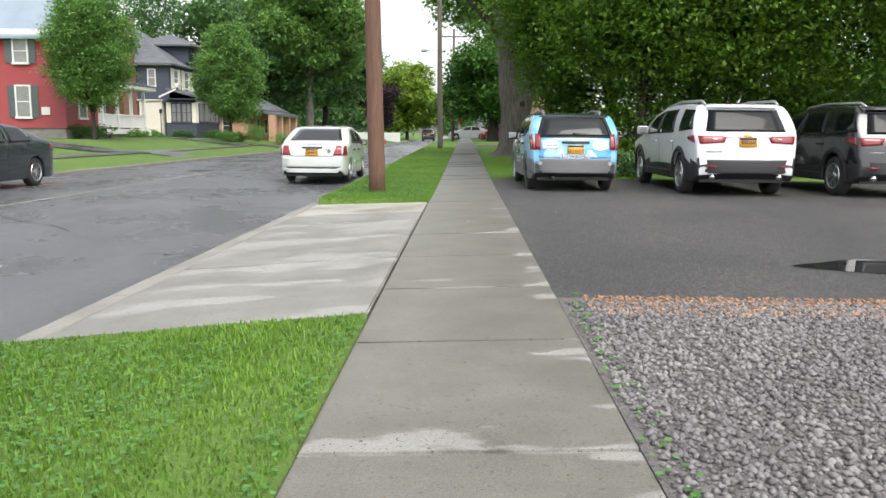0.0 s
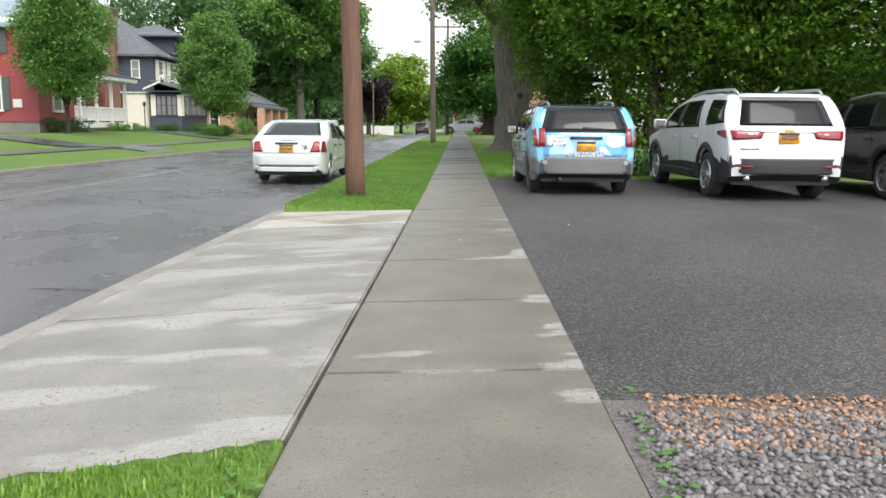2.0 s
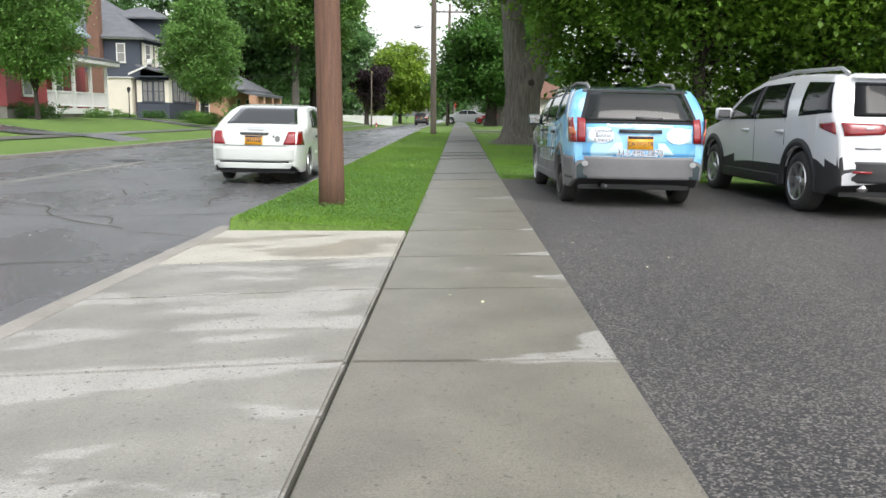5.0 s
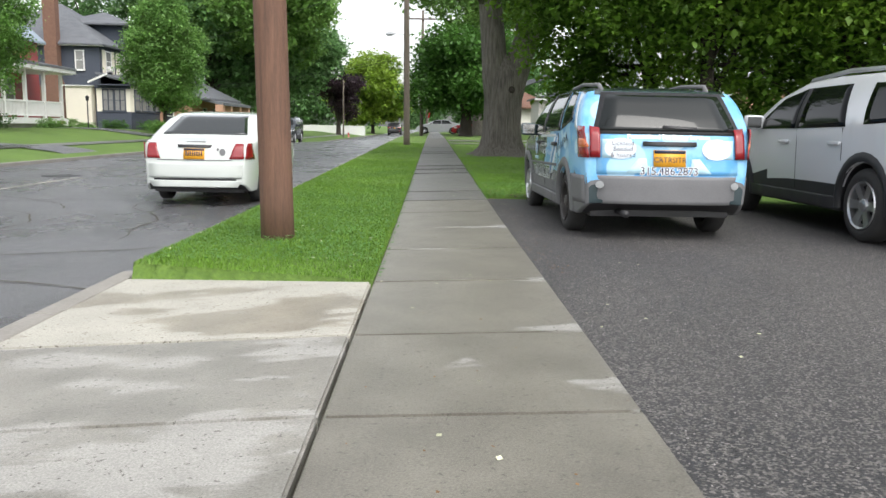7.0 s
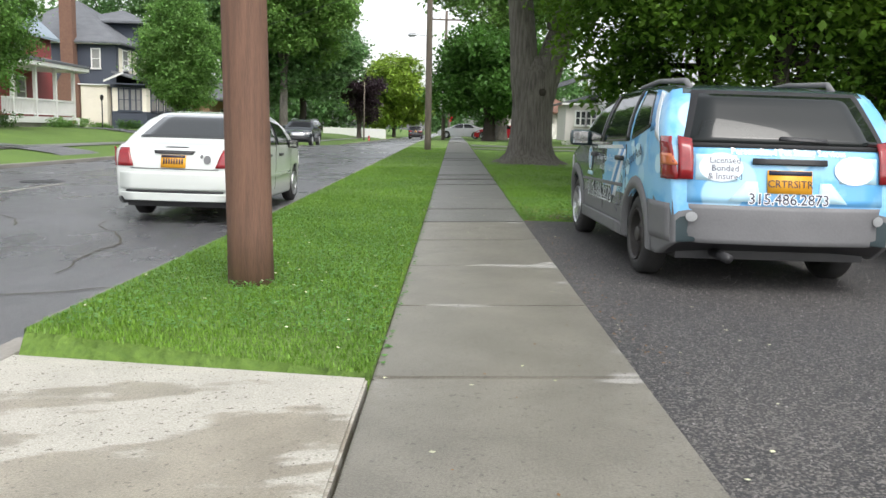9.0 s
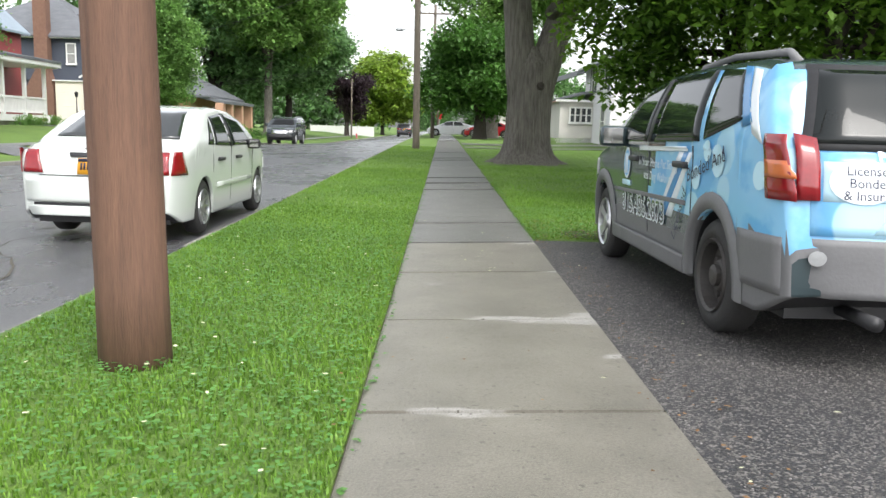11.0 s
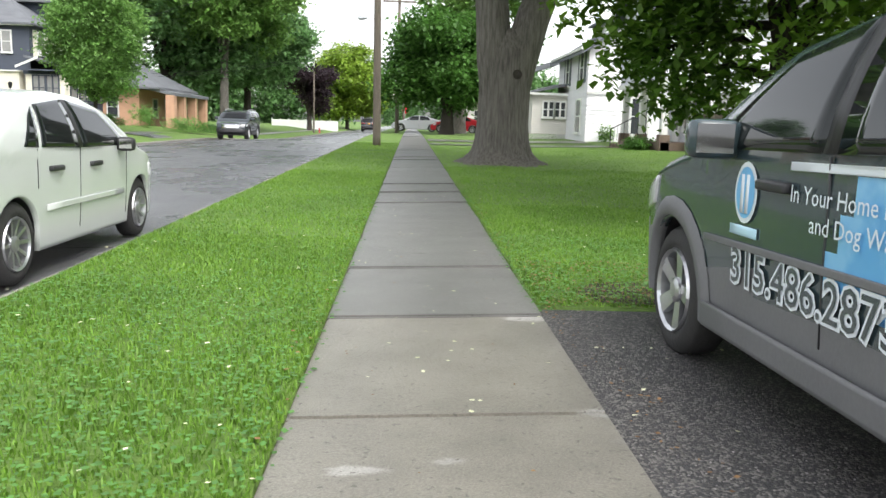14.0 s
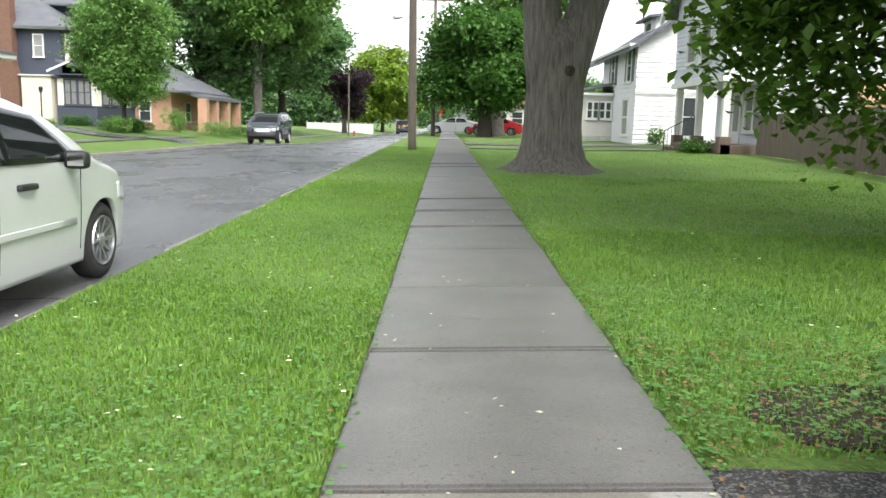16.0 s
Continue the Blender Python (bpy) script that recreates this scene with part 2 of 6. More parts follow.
def leaves(name, a, b, trans=0.5):
    return mat(name, a, 0.5, b, scale=0.5, fine=6, bump=0, island=0.8, trans=trans, contrast=0.2)


M["leaf_near"] = leaves("boxelder_leaf", (0.19, 0.33, 0.035), (0.06, 0.14, 0.02))
M["leaf_maple"] = leaves("maple_leaf", (0.24, 0.41, 0.10), (0.12, 0.24, 0.06))
M["leaf_young"] = leaves("young_tree_leaf", (0.22, 0.39, 0.10), (0.13, 0.26, 0.065))
M["leaf_dark"] = leaves("dark_tree_leaf", (0.19, 0.34, 0.12), (0.10, 0.21, 0.075))
M["leaf_lime"] = leaves("lime_tree_leaf", (0.28, 0.40, 0.05), (0.18, 0.29, 0.04))
M["leaf_purple"] = leaves("purple_tree_leaf", (0.06, 0.035, 0.045), (0.03, 0.02, 0.025))
M["leaf_round"] = leaves("round_tree_leaf", (0.11, 0.25, 0.045), (0.05, 0.125, 0.025))
M["red_brick"] = siding("red_painted_siding", (0.30, 0.045, 0.045), 0.12)
M["navy"] = siding("navy_siding", (0.035, 0.045, 0.065), 0.15)
M["cream"] = siding("cream_siding", (0.72, 0.68, 0.56), 0.13)
M["white_siding"] = siding("white_siding", (0.78, 0.78, 0.78), 0.12)
M["grey_siding"] = siding("pale_grey_siding", (0.66, 0.67, 0.71), 0.11)
M["beige_siding"] = siding("beige_siding", (0.66, 0.64, 0.58), 0.11)
M["peach"] = mat("peach_brick", (0.55, 0.33, 0.22), 0.85, (0.42, 0.24, 0.16), scale=2, fine=20, bump=0.4)
M["shingle"] = mat("grey_shingles", (0.16, 0.17, 0.185), 0.85, (0.10, 0.105, 0.115), scale=1.2, fine=14, bump=0.8, dist=0.03, stretch=(1, 1, 3))
M["shingle_blue"] = mat("blue_grey_metal_roof", (0.30, 0.36, 0.42), 0.5, (0.22, 0.27, 0.32), scale=0.8, fine=10, bump=0.2)
M["brick"] = mat("brown_brick", (0.22, 0.12, 0.085), 0.9, (0.14, 0.075, 0.055), scale=6, fine=30, bump=0.7, dist=0.02)
M["white"] = mat("white_paint", (0.78, 0.78, 0.76), 0.5, (0.68, 0.68, 0.65), scale=2, fine=20, bump=0.05)
M["shutter"] = mat("grey_green_shutter", (0.10, 0.12, 0.12), 0.6, (0.07, 0.085, 0.085), scale=3, fine=20, bump=0.1)
M["pane"] = glass_dark("window_pane", (0.05, 0.055, 0.06), 0.05)
M["curtain"] = mat("curtained_pane", (0.30, 0.30, 0.29), 0.15, (0.2, 0.2, 0.2), scale=4, bump=0, spec=0.7)
M["stoop"] = mat("stoop_brick", (0.20, 0.14, 0.11), 0.85, (0.12, 0.09, 0.075), scale=4, fine=25, bump=0.4)
M["fence"] = mat("weathered_fence_board", (0.21, 0.165, 0.13), 0.85, (0.11, 0.085, 0.07), scale=3, fine=30, bump=0.5, stretch=(4, 4, 0.5), island=0.4)
M["wire"] = mat("cable_black", (0.02, 0.02, 0.02), 0.6, bump=0)
M["iron"] = mat("black_iron", (0.02, 0.02, 0.022), 0.5, bump=0.1)
M["steel"] = mat("galvanised_steel", (0.45, 0.46, 0.47), 0.4, (0.35, 0.36, 0.37), metal=0.8, bump=0.05)
M["tyre"] = mat("tyre_rubber", (0.022, 0.022, 0.023), 0.75, (0.035, 0.033, 0.031), scale=8, fine=60, bump=0.3)
M["rim"] = mat("alloy_silver", (0.62, 0.63, 0.65), 0.28, (0.5, 0.5, 0.51), metal=0.9, bump=0.02, scale=6)
M["steelrim"] = mat("rusty_steel_wheel", (0.05, 0.05, 0.05), 0.55, (0.075, 0.066, 0.06), scale=9, fine=40, bump=0.3, metal=0.3)
M["plastic"] = mat("black_trim", (0.02, 0.02, 0.022), 0.5, (0.028, 0.028, 0.03), scale=5, fine=60, bump=0.1)
M["cladding"] = mat("grey_cladding", (0.165, 0.165, 0.17), 0.55, (0.125, 0.125, 0.13), scale=3, fine=60, bump=0.1)
M["carglass"] = glass_dark("car_glass", (0.012, 0.015, 0.015), 0.03, 0.4)
# same glass as car_glass, lightened and specular raised to force a sky reflection
M["rearglass"] = glass_dark("sky_sheen_rear_glass", (0.02, 0.024, 0.024), 0.03, 1.0)
M["privacy"] = glass_dark("privacy_glass", (0.006, 0.007, 0.008), 0.05, 0.22)
M["redlens"] = mat("red_lens", (0.27, 0.008, 0.012), 0.12, (0.19, 0.006, 0.01), scale=20, bump=0, coat=0.6)
M["amberlens"] = mat("amber_lens", (0.62, 0.16, 0.05), 0.15, (0.5, 0.12, 0.04), scale=20, bump=0, coat=0.6)
M["clearlens"] = mat("clear_lens", (0.7, 0.7, 0.72), 0.1, (0.5, 0.5, 0.52), scale=20, bump=0, coat=0.8)
M["plate"] = mat("gold_plate", (0.82, 0.40, 0.03), 0.45, (0.75, 0.34, 0.02), scale=10, bump=0)
M["ink"] = mat("dark_print", (0.02, 0.025, 0.06), 0.5, bump=0)
M["chrome"] = mat("chrome", (0.75, 0.75, 0.76), 0.12, metal=1.0, bump=0)
M["fleck"] = mat("pale_petal", (0.68, 0.68, 0.50), 0.7, (0.5, 0.52, 0.3), scale=3, bump=0, island=0.4)
M["dry"] = mat("dry_leaf", (0.28, 0.16, 0.07), 0.8, (0.16, 0.09, 0.04), scale=3, bump=0, island=0.8)


def paint(name, c, rough=0.22, coat=0.7):
    return mat(name, c, rough, tuple(v * 0.93 for v in c), scale=1.5, fine=200, bump=0.01, coat=coat)


M["white_car"] = paint("white_car_paint", (0.60, 0.63, 0.60))
M["suv_white"] = paint("pearl_white_paint", (0.64, 0.65, 0.67))
M["black_car"] = paint("black_car_paint", (0.012, 0.012, 0.014))
M["navy_car"] = paint("dark_slate_paint", (0.022, 0.03, 0.035))
M["slate"] = paint("slate_green_paint", (0.035, 0.055, 0.062))
M["red_car"] = paint("red_car_paint", (0.45, 0.02, 0.03))
M["sky_blue"] = paint("sky_blue_wrap", (0.16, 0.46, 0.78), 0.35, 0.3)
M["pale_blue"] = paint("pale_blue_wrap", (0.50, 0.74, 0.86), 0.35, 0.3)
M["deep_blue"] = paint("deep_blue_wrap", (0.06, 0.24, 0.52), 0.35, 0.3)
def wrap(name, a, b, c):
    """Printed vinyl with soft-edged clouds of three blues."""
    m = mat(name, a, 0.3, b, scale=3.2, fine=3.0, bump=0, contrast=0.04, coat=0.4)
    n, l = m.node_tree.nodes, m.node_tree.links
    tc = n.new("ShaderNodeTexCoord")
    vo = n.new("ShaderNodeTexVoronoi")
    vo.inputs["Scale"].default_value = 2.4
    l.new(tc.outputs["Object"], vo.inputs["Vector"])
    st = n.new("ShaderNodeMapRange")
    st.inputs["From Min"].default_value, st.inputs["From Max"].default_value = 0.36, 0.33
    l.new(vo.outputs["Distance"], st.inputs["Value"])
    mx = n.new("ShaderNodeMix")
    mx.data_type = "RGBA"
    old = n["Principled BSDF"].inputs["Base Color"].links[0].from_socket
    l.new(st.outputs["Result"], mx.inputs["Factor"])
    l.new(old, mx.inputs["A"])
    mx.inputs["B"].default_value = (*c, 1)
    l.new(mx.outputs["Result"], n["Principled BSDF"].inputs["Base Color"])
    return m


M["wrap"] = wrap("blue_bubble_wrap", (0.10, 0.36, 0.68), (0.24, 0.52, 0.76), (0.36, 0.61, 0.78))
M["wrap_white"] = paint("white_wrap", (0.75, 0.80, 0.84), 0.35, 0.3)


# ---------- ground ----------
KERB_NEAR, KERB_FAR, ROAD_Z = -1.93, -11.2, -0.2


def rise(y):
    return 0.008 * min(max(y - 4.0, 0.0), 45.0)


def step01(a, b, v):
    t = min(max((v - a) / (b - a), 0.0), 1.0)
    return t * t * (3 - 2 * t)


def fall(y):
    """The far side of the street drops away past the second house."""
    return -0.55 * step01(46.0, 72.0, y)


def road_z(x, y):
    """Height of the street: it leans towards the far kerb as the near verge climbs."""
    f = min(max((x - KERB_FAR) / (KERB_NEAR - KERB_FAR), 0.0), 1.0)
    return ROAD_Z + fall(y) * (1 - f) + rise(y) * f + 0.03 * (1 - ((x + 6.6) / 4.6) ** 2)


def ground(x, y):
    """Height of the land, without road and paving on it."""
    r = rise(y)
    if x < KERB_FAR - 0.12:
        return fall(y) - 0.10 + 0.23 * step01(-11.3, -14, x) + 0.47 * step01(-15.0, -20.5, x)
    if x < KERB_NEAR - 0.01:
        return road_z(x, y) - 0.08
    if x < 0:
        inside = y > -8.15 + 0.44 * x and y < 0.03 - 0.285 * x
        return r - (0.2 if inside else 0.0)
    if x < 1.24:
        return r - 0.08
    lot = step01(-8.1, -7.9, y) * (1 - step01(6.2, 6.35, y)) * (1 if x < 22 else 0)
    return r + 0.035 - 0.03 * lot + 0.18 * step01(3, 12, x) * step01(9, 30, y)


def sheet(name, xs, ys, zf, material, parent=None, label=""):
    xs, ys = np.array(xs), np.array(ys)
    v = [(x, y, zf(x, y)) for y in ys for x in xs]
    nx = len(xs)
    f = []
    for j in range(len(ys) - 1):
        for i in range(nx - 1):
            a = j * nx + i
            f += [a, a + 1, a + nx + 1, a + nx]
    return part_mesh(name, from_arrays(name, v, f, 4), material, parent, label, smooth=False)


xs = [-3000, -600, -200, -100, -60, -40, -30, -25] + list(np.arange(-22, -11.4, 0.75)) + [-11.36, -11.325, -11.315, -8, -4, -1.945, -1.935] + list(np.arange(-1.9, -0.02, 0.065)) + [-0.01, 0.0, 1.235, 1.245, 1.8] + list(np.arange(2.5, 14, 0.75)) + [16, 19, 21.9, 22.1, 30, 50, 100, 300, 3000]
ys = [-3000, -500, -150, -60, -30, -20] + list(np.arange(-16, -10, 0.5)) + list(np.arange(-10, -7.5, 0.06)) + list(np.arange(-7.5, -0.2, 0.5)) + list(np.arange(-0.2, 1.0, 0.06)) + list(np.arange(1, 12, 0.5)) + list(np.arange(12, 52, 2)) + [60, 80, 100, 130, 170, 250, 500, 3000]
ground_ob = sheet("ground", xs, ys, ground, M["grass"])
tagged(ground_ob, "short damp green lawn and earth beneath the street", "ground", kind="structure")
road = sheet("road", [KERB_FAR, -10, -9, -8, -6.6, -5, -4, -3, KERB_NEAR], [-400, -60, -20, 0, 4, 15, 30, 40, 44, 49, 54, 60, 66, 72, 100, 200, 900],
             road_z, M["road"])
tagged(road, "wet dark grey patched asphalt street", "road", kind="structure")
lot = sheet("parking_lot", [1.226, 2, 4, 8, 14, 21.8], [-7.8, -5, 0, 4, 6.25], lambda x, y: rise(y) + 0.036, M["lot"])
tagged(lot, "black rough asphalt parking lot beside the sidewalk", "parking lot", kind="structure")
gravel_bed = sheet("gravel_bed", [1.226, 5, 10, 21.8], [-40, -16, -12, -7.82], lambda x, y: 0.042, M["gravel_bed"])
tagged(gravel_bed, "loose grey and pink gravel beside the sidewalk", "gravel", kind="structure")

# ---------- houses ----------
def window_part(house, side, u0, u1, z0, z1, plane, frame_mat="white", pane_mat="pane", depth=0.08, sash=True, mullion=False, shutters=None):
    """A window on a wall whose outside faces -y ('s') or +x ('e') or -x ('w'); u runs along the wall."""
    def bx(a0, d0, c0, a1, d1, c1):
        if side == "s":
            return B(a0, plane - d1, c0, a1, plane - d0, c1)
        if side == "e":
            return B(plane + d0, a0, c0, plane + d1, a1, c1)
        return B(plane - d1, a0, c0, plane - d0, a1, c1)
    w = part("window", bx(u0, 0.0, z0, u1, 0.03, z1), M[pane_mat], house)
    f = 0.09
    for a in ((u0 - f, z0 - f, u0, z1 + f), (u1, z0 - f, u1 + f, z1 + f), (u0, z1, u1, z1 + f)):
        part("frame", bx(a[0], 0.0, a[1], a[2], depth, a[3]), M[frame_mat], w)
    part("sill", bx(u0 - f - 0.03, 0.0, z0 - f - 0.04, u1 + f + 0.03, depth + 0.04, z0), M[frame_mat], w)
    if sash:
        zm = (z0 + z1) / 2
        part("sash_rail", bx(u0, 0.03, zm - 0.025, u1, 0.06, zm + 0.025), M[frame_mat], w)
    if mullion:
        um = (u0 + u1) / 2
        part("mullion", bx(um - 0.05, 0.03, z0, um + 0.05, 0.07, z1), M[frame_mat], w)
    if shutters:
        for a, b in ((u0 - f - 0.42, u0 - f - 0.02), (u1 + f + 0.02, u1 + f + 0.42)):
            part("shutter", bx(a, 0.0, z0 - 0.05, b, 0.05, z1 + 0.05), M[shutters], w, "grey-green louvred shutter")
    return w


def laps(house, side, u0, u1, z0, z1, plane, key, pitch):
    """Overlapping siding boards on a wall, one piece each, tilted out at the foot."""
    n = max(1, round((z1 - z0) / pitch))
    h = (z1 - z0) / n
    me = bpy.data.meshes.new("siding_board")
    vs = []
    for u in (u0, u1):
        for d, z in ((0.0, 0.0), (0.03, 0.0), (0.006, h)):
            vs.append({"s": (u, plane - d, z), "e": (plane + d, u, z), "w": (plane - d, u, z)}[side])
    me.from_pydata(vs, [], [(0, 1, 4, 3), (1, 2, 5, 4), (0, 2, 1), (3, 4, 5)])
    me.materials.append(M[key])
    for k in range(n):
        ob = new("siding_board", me)
        ob.parent = house
        ob.location = (0, 0, z0 + k * h)


def prism(quad_pts, h):
    """A slab of thickness h under a list of points in a roof plane."""
    bm = bmesh.new()
    top = [bm.verts.new(p) for p in quad_pts]
    bot = [bm.verts.new(Vector(p) - Vector((0, 0, h))) for p in quad_pts]
    bm.faces.new(top)
    bm.faces.new(bot[::-1])
    n = len(top)
    for i in range(n):
        bm.faces.new((top[i], bot[i], bot[(i + 1) % n], top[(i + 1) % n]))
    bmesh.ops.recalc_face_normals(bm, faces=bm.faces[:])
    return bm


def hip(x0, y0, x1, y1, z, h, over=0.6, inset=None, thick=0.15):
    """A hipped roof over a rectangle: four slopes joined."""
    x0, y0, x1, y1 = x0 - over, y0 - over, x1 + over, y1 + over
    w = min(x1 - x0, y1 - y0) / 2
    ins = w if inset is None else inset
    bm = bmesh.new()
    lo = [bm.verts.new((x, y, z)) for x, y in ((x0, y0), (x1, y0), (x1, y1), (x0, y1))]
    un = [bm.verts.new((v.co.x, v.co.y, z - thick)) for v in lo]
    if x1 - x0 >= y1 - y0:
        a, b = (x0 + ins, (y0 + y1) / 2), (x1 - ins, (y0 + y1) / 2)
        t = [bm.verts.new((*a, z + h)), bm.verts.new((*b, z + h))]
        fs = ((lo[0], lo[1], t[1], t[0]), (lo[1], lo[2], t[1]), (lo[2], lo[3], t[0], t[1]), (lo[3], lo[0], t[0]))
    else:
        a, b = ((x0 + x1) / 2, y0 + ins), ((x0 + x1) / 2, y1 - ins)
        t = [bm.verts.new((*a, z + h)), bm.verts.new((*b, z + h))]
        fs = ((lo[0], lo[1], t[0]), (lo[1], lo[2], t[1], t[0]), (lo[2], lo[3], t[1]), (lo[3], lo[0], t[0], t[1]))
    for f in fs:
        bm.faces.new(f)
    for i in range(4):
        bm.faces.new((un[i], un[(i + 1) % 4], lo[(i + 1) % 4], lo[i]))
    bm.faces.new(un[::-1])
    return bm


def gable(house, x0, y0, x1, y1, z, h, axis, wall_mat, roof_mat, over=0.45):
    """Two roof slabs and two gable triangles; axis is the way the ridge runs."""
    if axis == "y":
        xm = (x0 + x1) / 2
        k = h / (xm - x0)
        for sx, ex in ((x0 - over, xm), (x1 + over, xm)):
            zz = z - over * k
            part("roof", prism([(sx, y0 - over, zz), (sx, y1 + over, zz), (ex, y1 + over, z + h), (ex, y0 - over, z + h)], 0.14), M[roof_mat], house)
        for yy in (y0, y1 - 0.1):
            part("gable", prism_y([(x0, z), (x1, z), (xm, z + h - 0.15)], yy, 0.1), M[wall_mat], house)
    else:
        ym = (y0 + y1) / 2
        k = h / (ym - y0)
        for sy in (y0 - over, y1 + over):
            zz = z - over * k
            part("roof", prism([(x0 - over, sy, zz), (x1 + over, sy, zz), (x1 + over, ym, z + h), (x0 - over, ym, z + h)], 0.14), M[roof_mat], house)
        for xx in (x0, x1 - 0.1):
            bm = bmesh.new()
            a = [bm.verts.new((xx, y, zz)) for y, zz in ((y0, z), (y1, z), (ym, z + h - 0.15))]
            b = [bm.verts.new((xx + 0.1, v.co.y, v.co.z)) for v in a]
            bm.faces.new(a)
            bm.faces.new(b[::-1])
            for i in range(3):
                bm.faces.new((a[i], b[i], b[(i + 1) % 3], a[(i + 1) % 3]))
            bmesh.ops.recalc_face_normals(bm, faces=bm.faces[:])
            part("gable", bm, M[wall_mat], house)


def prism_y(pts, y, d):
    bm = bmesh.new()
    a = [bm.verts.new((x, y, z)) for x, z in pts]
    b = [bm.verts.new((x, y + d, z)) for x, z in pts]
    bm.faces.new(a)
    bm.faces.new(b[::-1])
    n = len(a)
    for i in range(n):
        bm.faces.new((a[i], b[i], b[(i + 1) % n], a[(i + 1) % n]))
    bmesh.ops.recalc_face_normals(bm, faces=bm.faces[:])
    return bm


def red_house():
    h = empty("house", label="red two-storey house with white windows and a white porch", category="house", group="houses along the street")
    part("foundation", B(-35.9, 32.6, 0.2, -22.4, 36.4, 1.2), M["kerb"], h, "grey stone foundation")
    part("wall", B(-36, 32.5, 1.2, -22.3, 36.5, 6.75), M["red_brick"], h, "dark red painted siding wall")
    gable(h, -36, 32.5, -22.3, 36.5, 6.75, 2.2, "x", "red_brick", "shingle_blue", 0.4)
    part("wall", B(-34, 36.5, 0.4, -26.2, 49.5, 6.6), M["red_brick"], h, "dark red painted siding wall")
    gable(h, -34, 37, -26.2, 49.5, 6.6, 3.6, "y", "red_brick", "shingle_blue", 0.4)
    part("cornice", B(-36.2, 32.2, 6.42, -21.95, 32.49, 6.72), M["white"], h)
    for z0, z1 in ((4.9, 6.15), (1.85, 3.55)):
        window_part(h, "s", -25.1, -24.35, z0, z1, 32.5, shutters="shutter", pane_mat="curtain")
        window_part(h, "s", -28.6, -27.8, z0, z1, 32.5, shutters="shutter", pane_mat="curtain")
        window_part(h, "e", 34.0, 34.9, z0, z1, -22.3, pane_mat="curtain")
        for y in (39.0, 42.0, 45.0):
            window_part(h, "e", y, y + 1.0, z0, z1, -26.2, pane_mat="curtain")
    part("house_number_sign", B(-23.7, 32.44, 1.95, -23.2, 32.49, 2.4, bevel=0.01), M["white"], h)
    # porch on the street side
    x = -23.6
    part("porch_deck", B(-26.19, 37.2, 0.85, x + 0.25, 47.3, 1.2), M["white"], h)
    part("porch_skirt", B(-26.1, 37.3, 0.3, x + 0.05, 47.1, 0.85), M["kerb"], h, "grey block porch base")
    part("porch_roof", prism([(-26.6, 36.6, 5.0), (x + 0.6, 36.6, 4.42), (x + 0.6, 48.0, 4.42), (-26.6, 48.0, 5.0)], 0.14), M["shingle"], h, "grey shingle porch roof")
    part("fascia", B(x + 0.4, 36.6, 4.05, x + 0.55, 48.0, 4.27), M["white"], h)
    part("fascia", B(-26.19, 36.6, 4.05, x + 0.39, 36.75, 4.27), M["white"], h)
    part("porch_ceiling", B(-26.19, 36.76, 4.0, x + 0.39, 47.9, 4.04), M["white"], h)
    ys_post = (37.4, 39.9, 42.3, 44.6, 46.9)
    for y in ys_post:
        part("post", B(x - 0.09, y - 0.09, 1.2, x + 0.09, y + 0.09, 4.04), M["white"], h)
    for y0, y1 in zip(ys_post, ys_post[1:]):
        y0, y1 = y0 + 0.09, y1 - 0.09
        part("rail", B(x - 0.05, y0, 2.12, x + 0.05, y1, 2.22), M["white"], h)
        part("rail", B(x - 0.05, y0, 1.3, x + 0.05, y1, 1.38), M["white"], h)
        n = int((y1 - y0) / 0.15)
        for k in range(n):
            yy = y0 + 0.08 + k * 0.15
            part("baluster", B(x - 0.025, yy - 0.03, 1.38, x + 0.025, yy + 0.03, 2.12), M["white"], h)
    part("rail", B(-26.19, 37.36, 2.12, x - 0.09, 37.44, 2.22), M["white"], h)
    part("rail", B(-26.19, 37.36, 1.3, x - 0.09, 37.44, 1.38), M["white"], h)
    for k in range(16):
        xx = -26.05 + k * 0.15
        part("baluster", B(xx, 37.38, 1.38, xx + 0.06, 37.42, 2.12), M["white"], h)


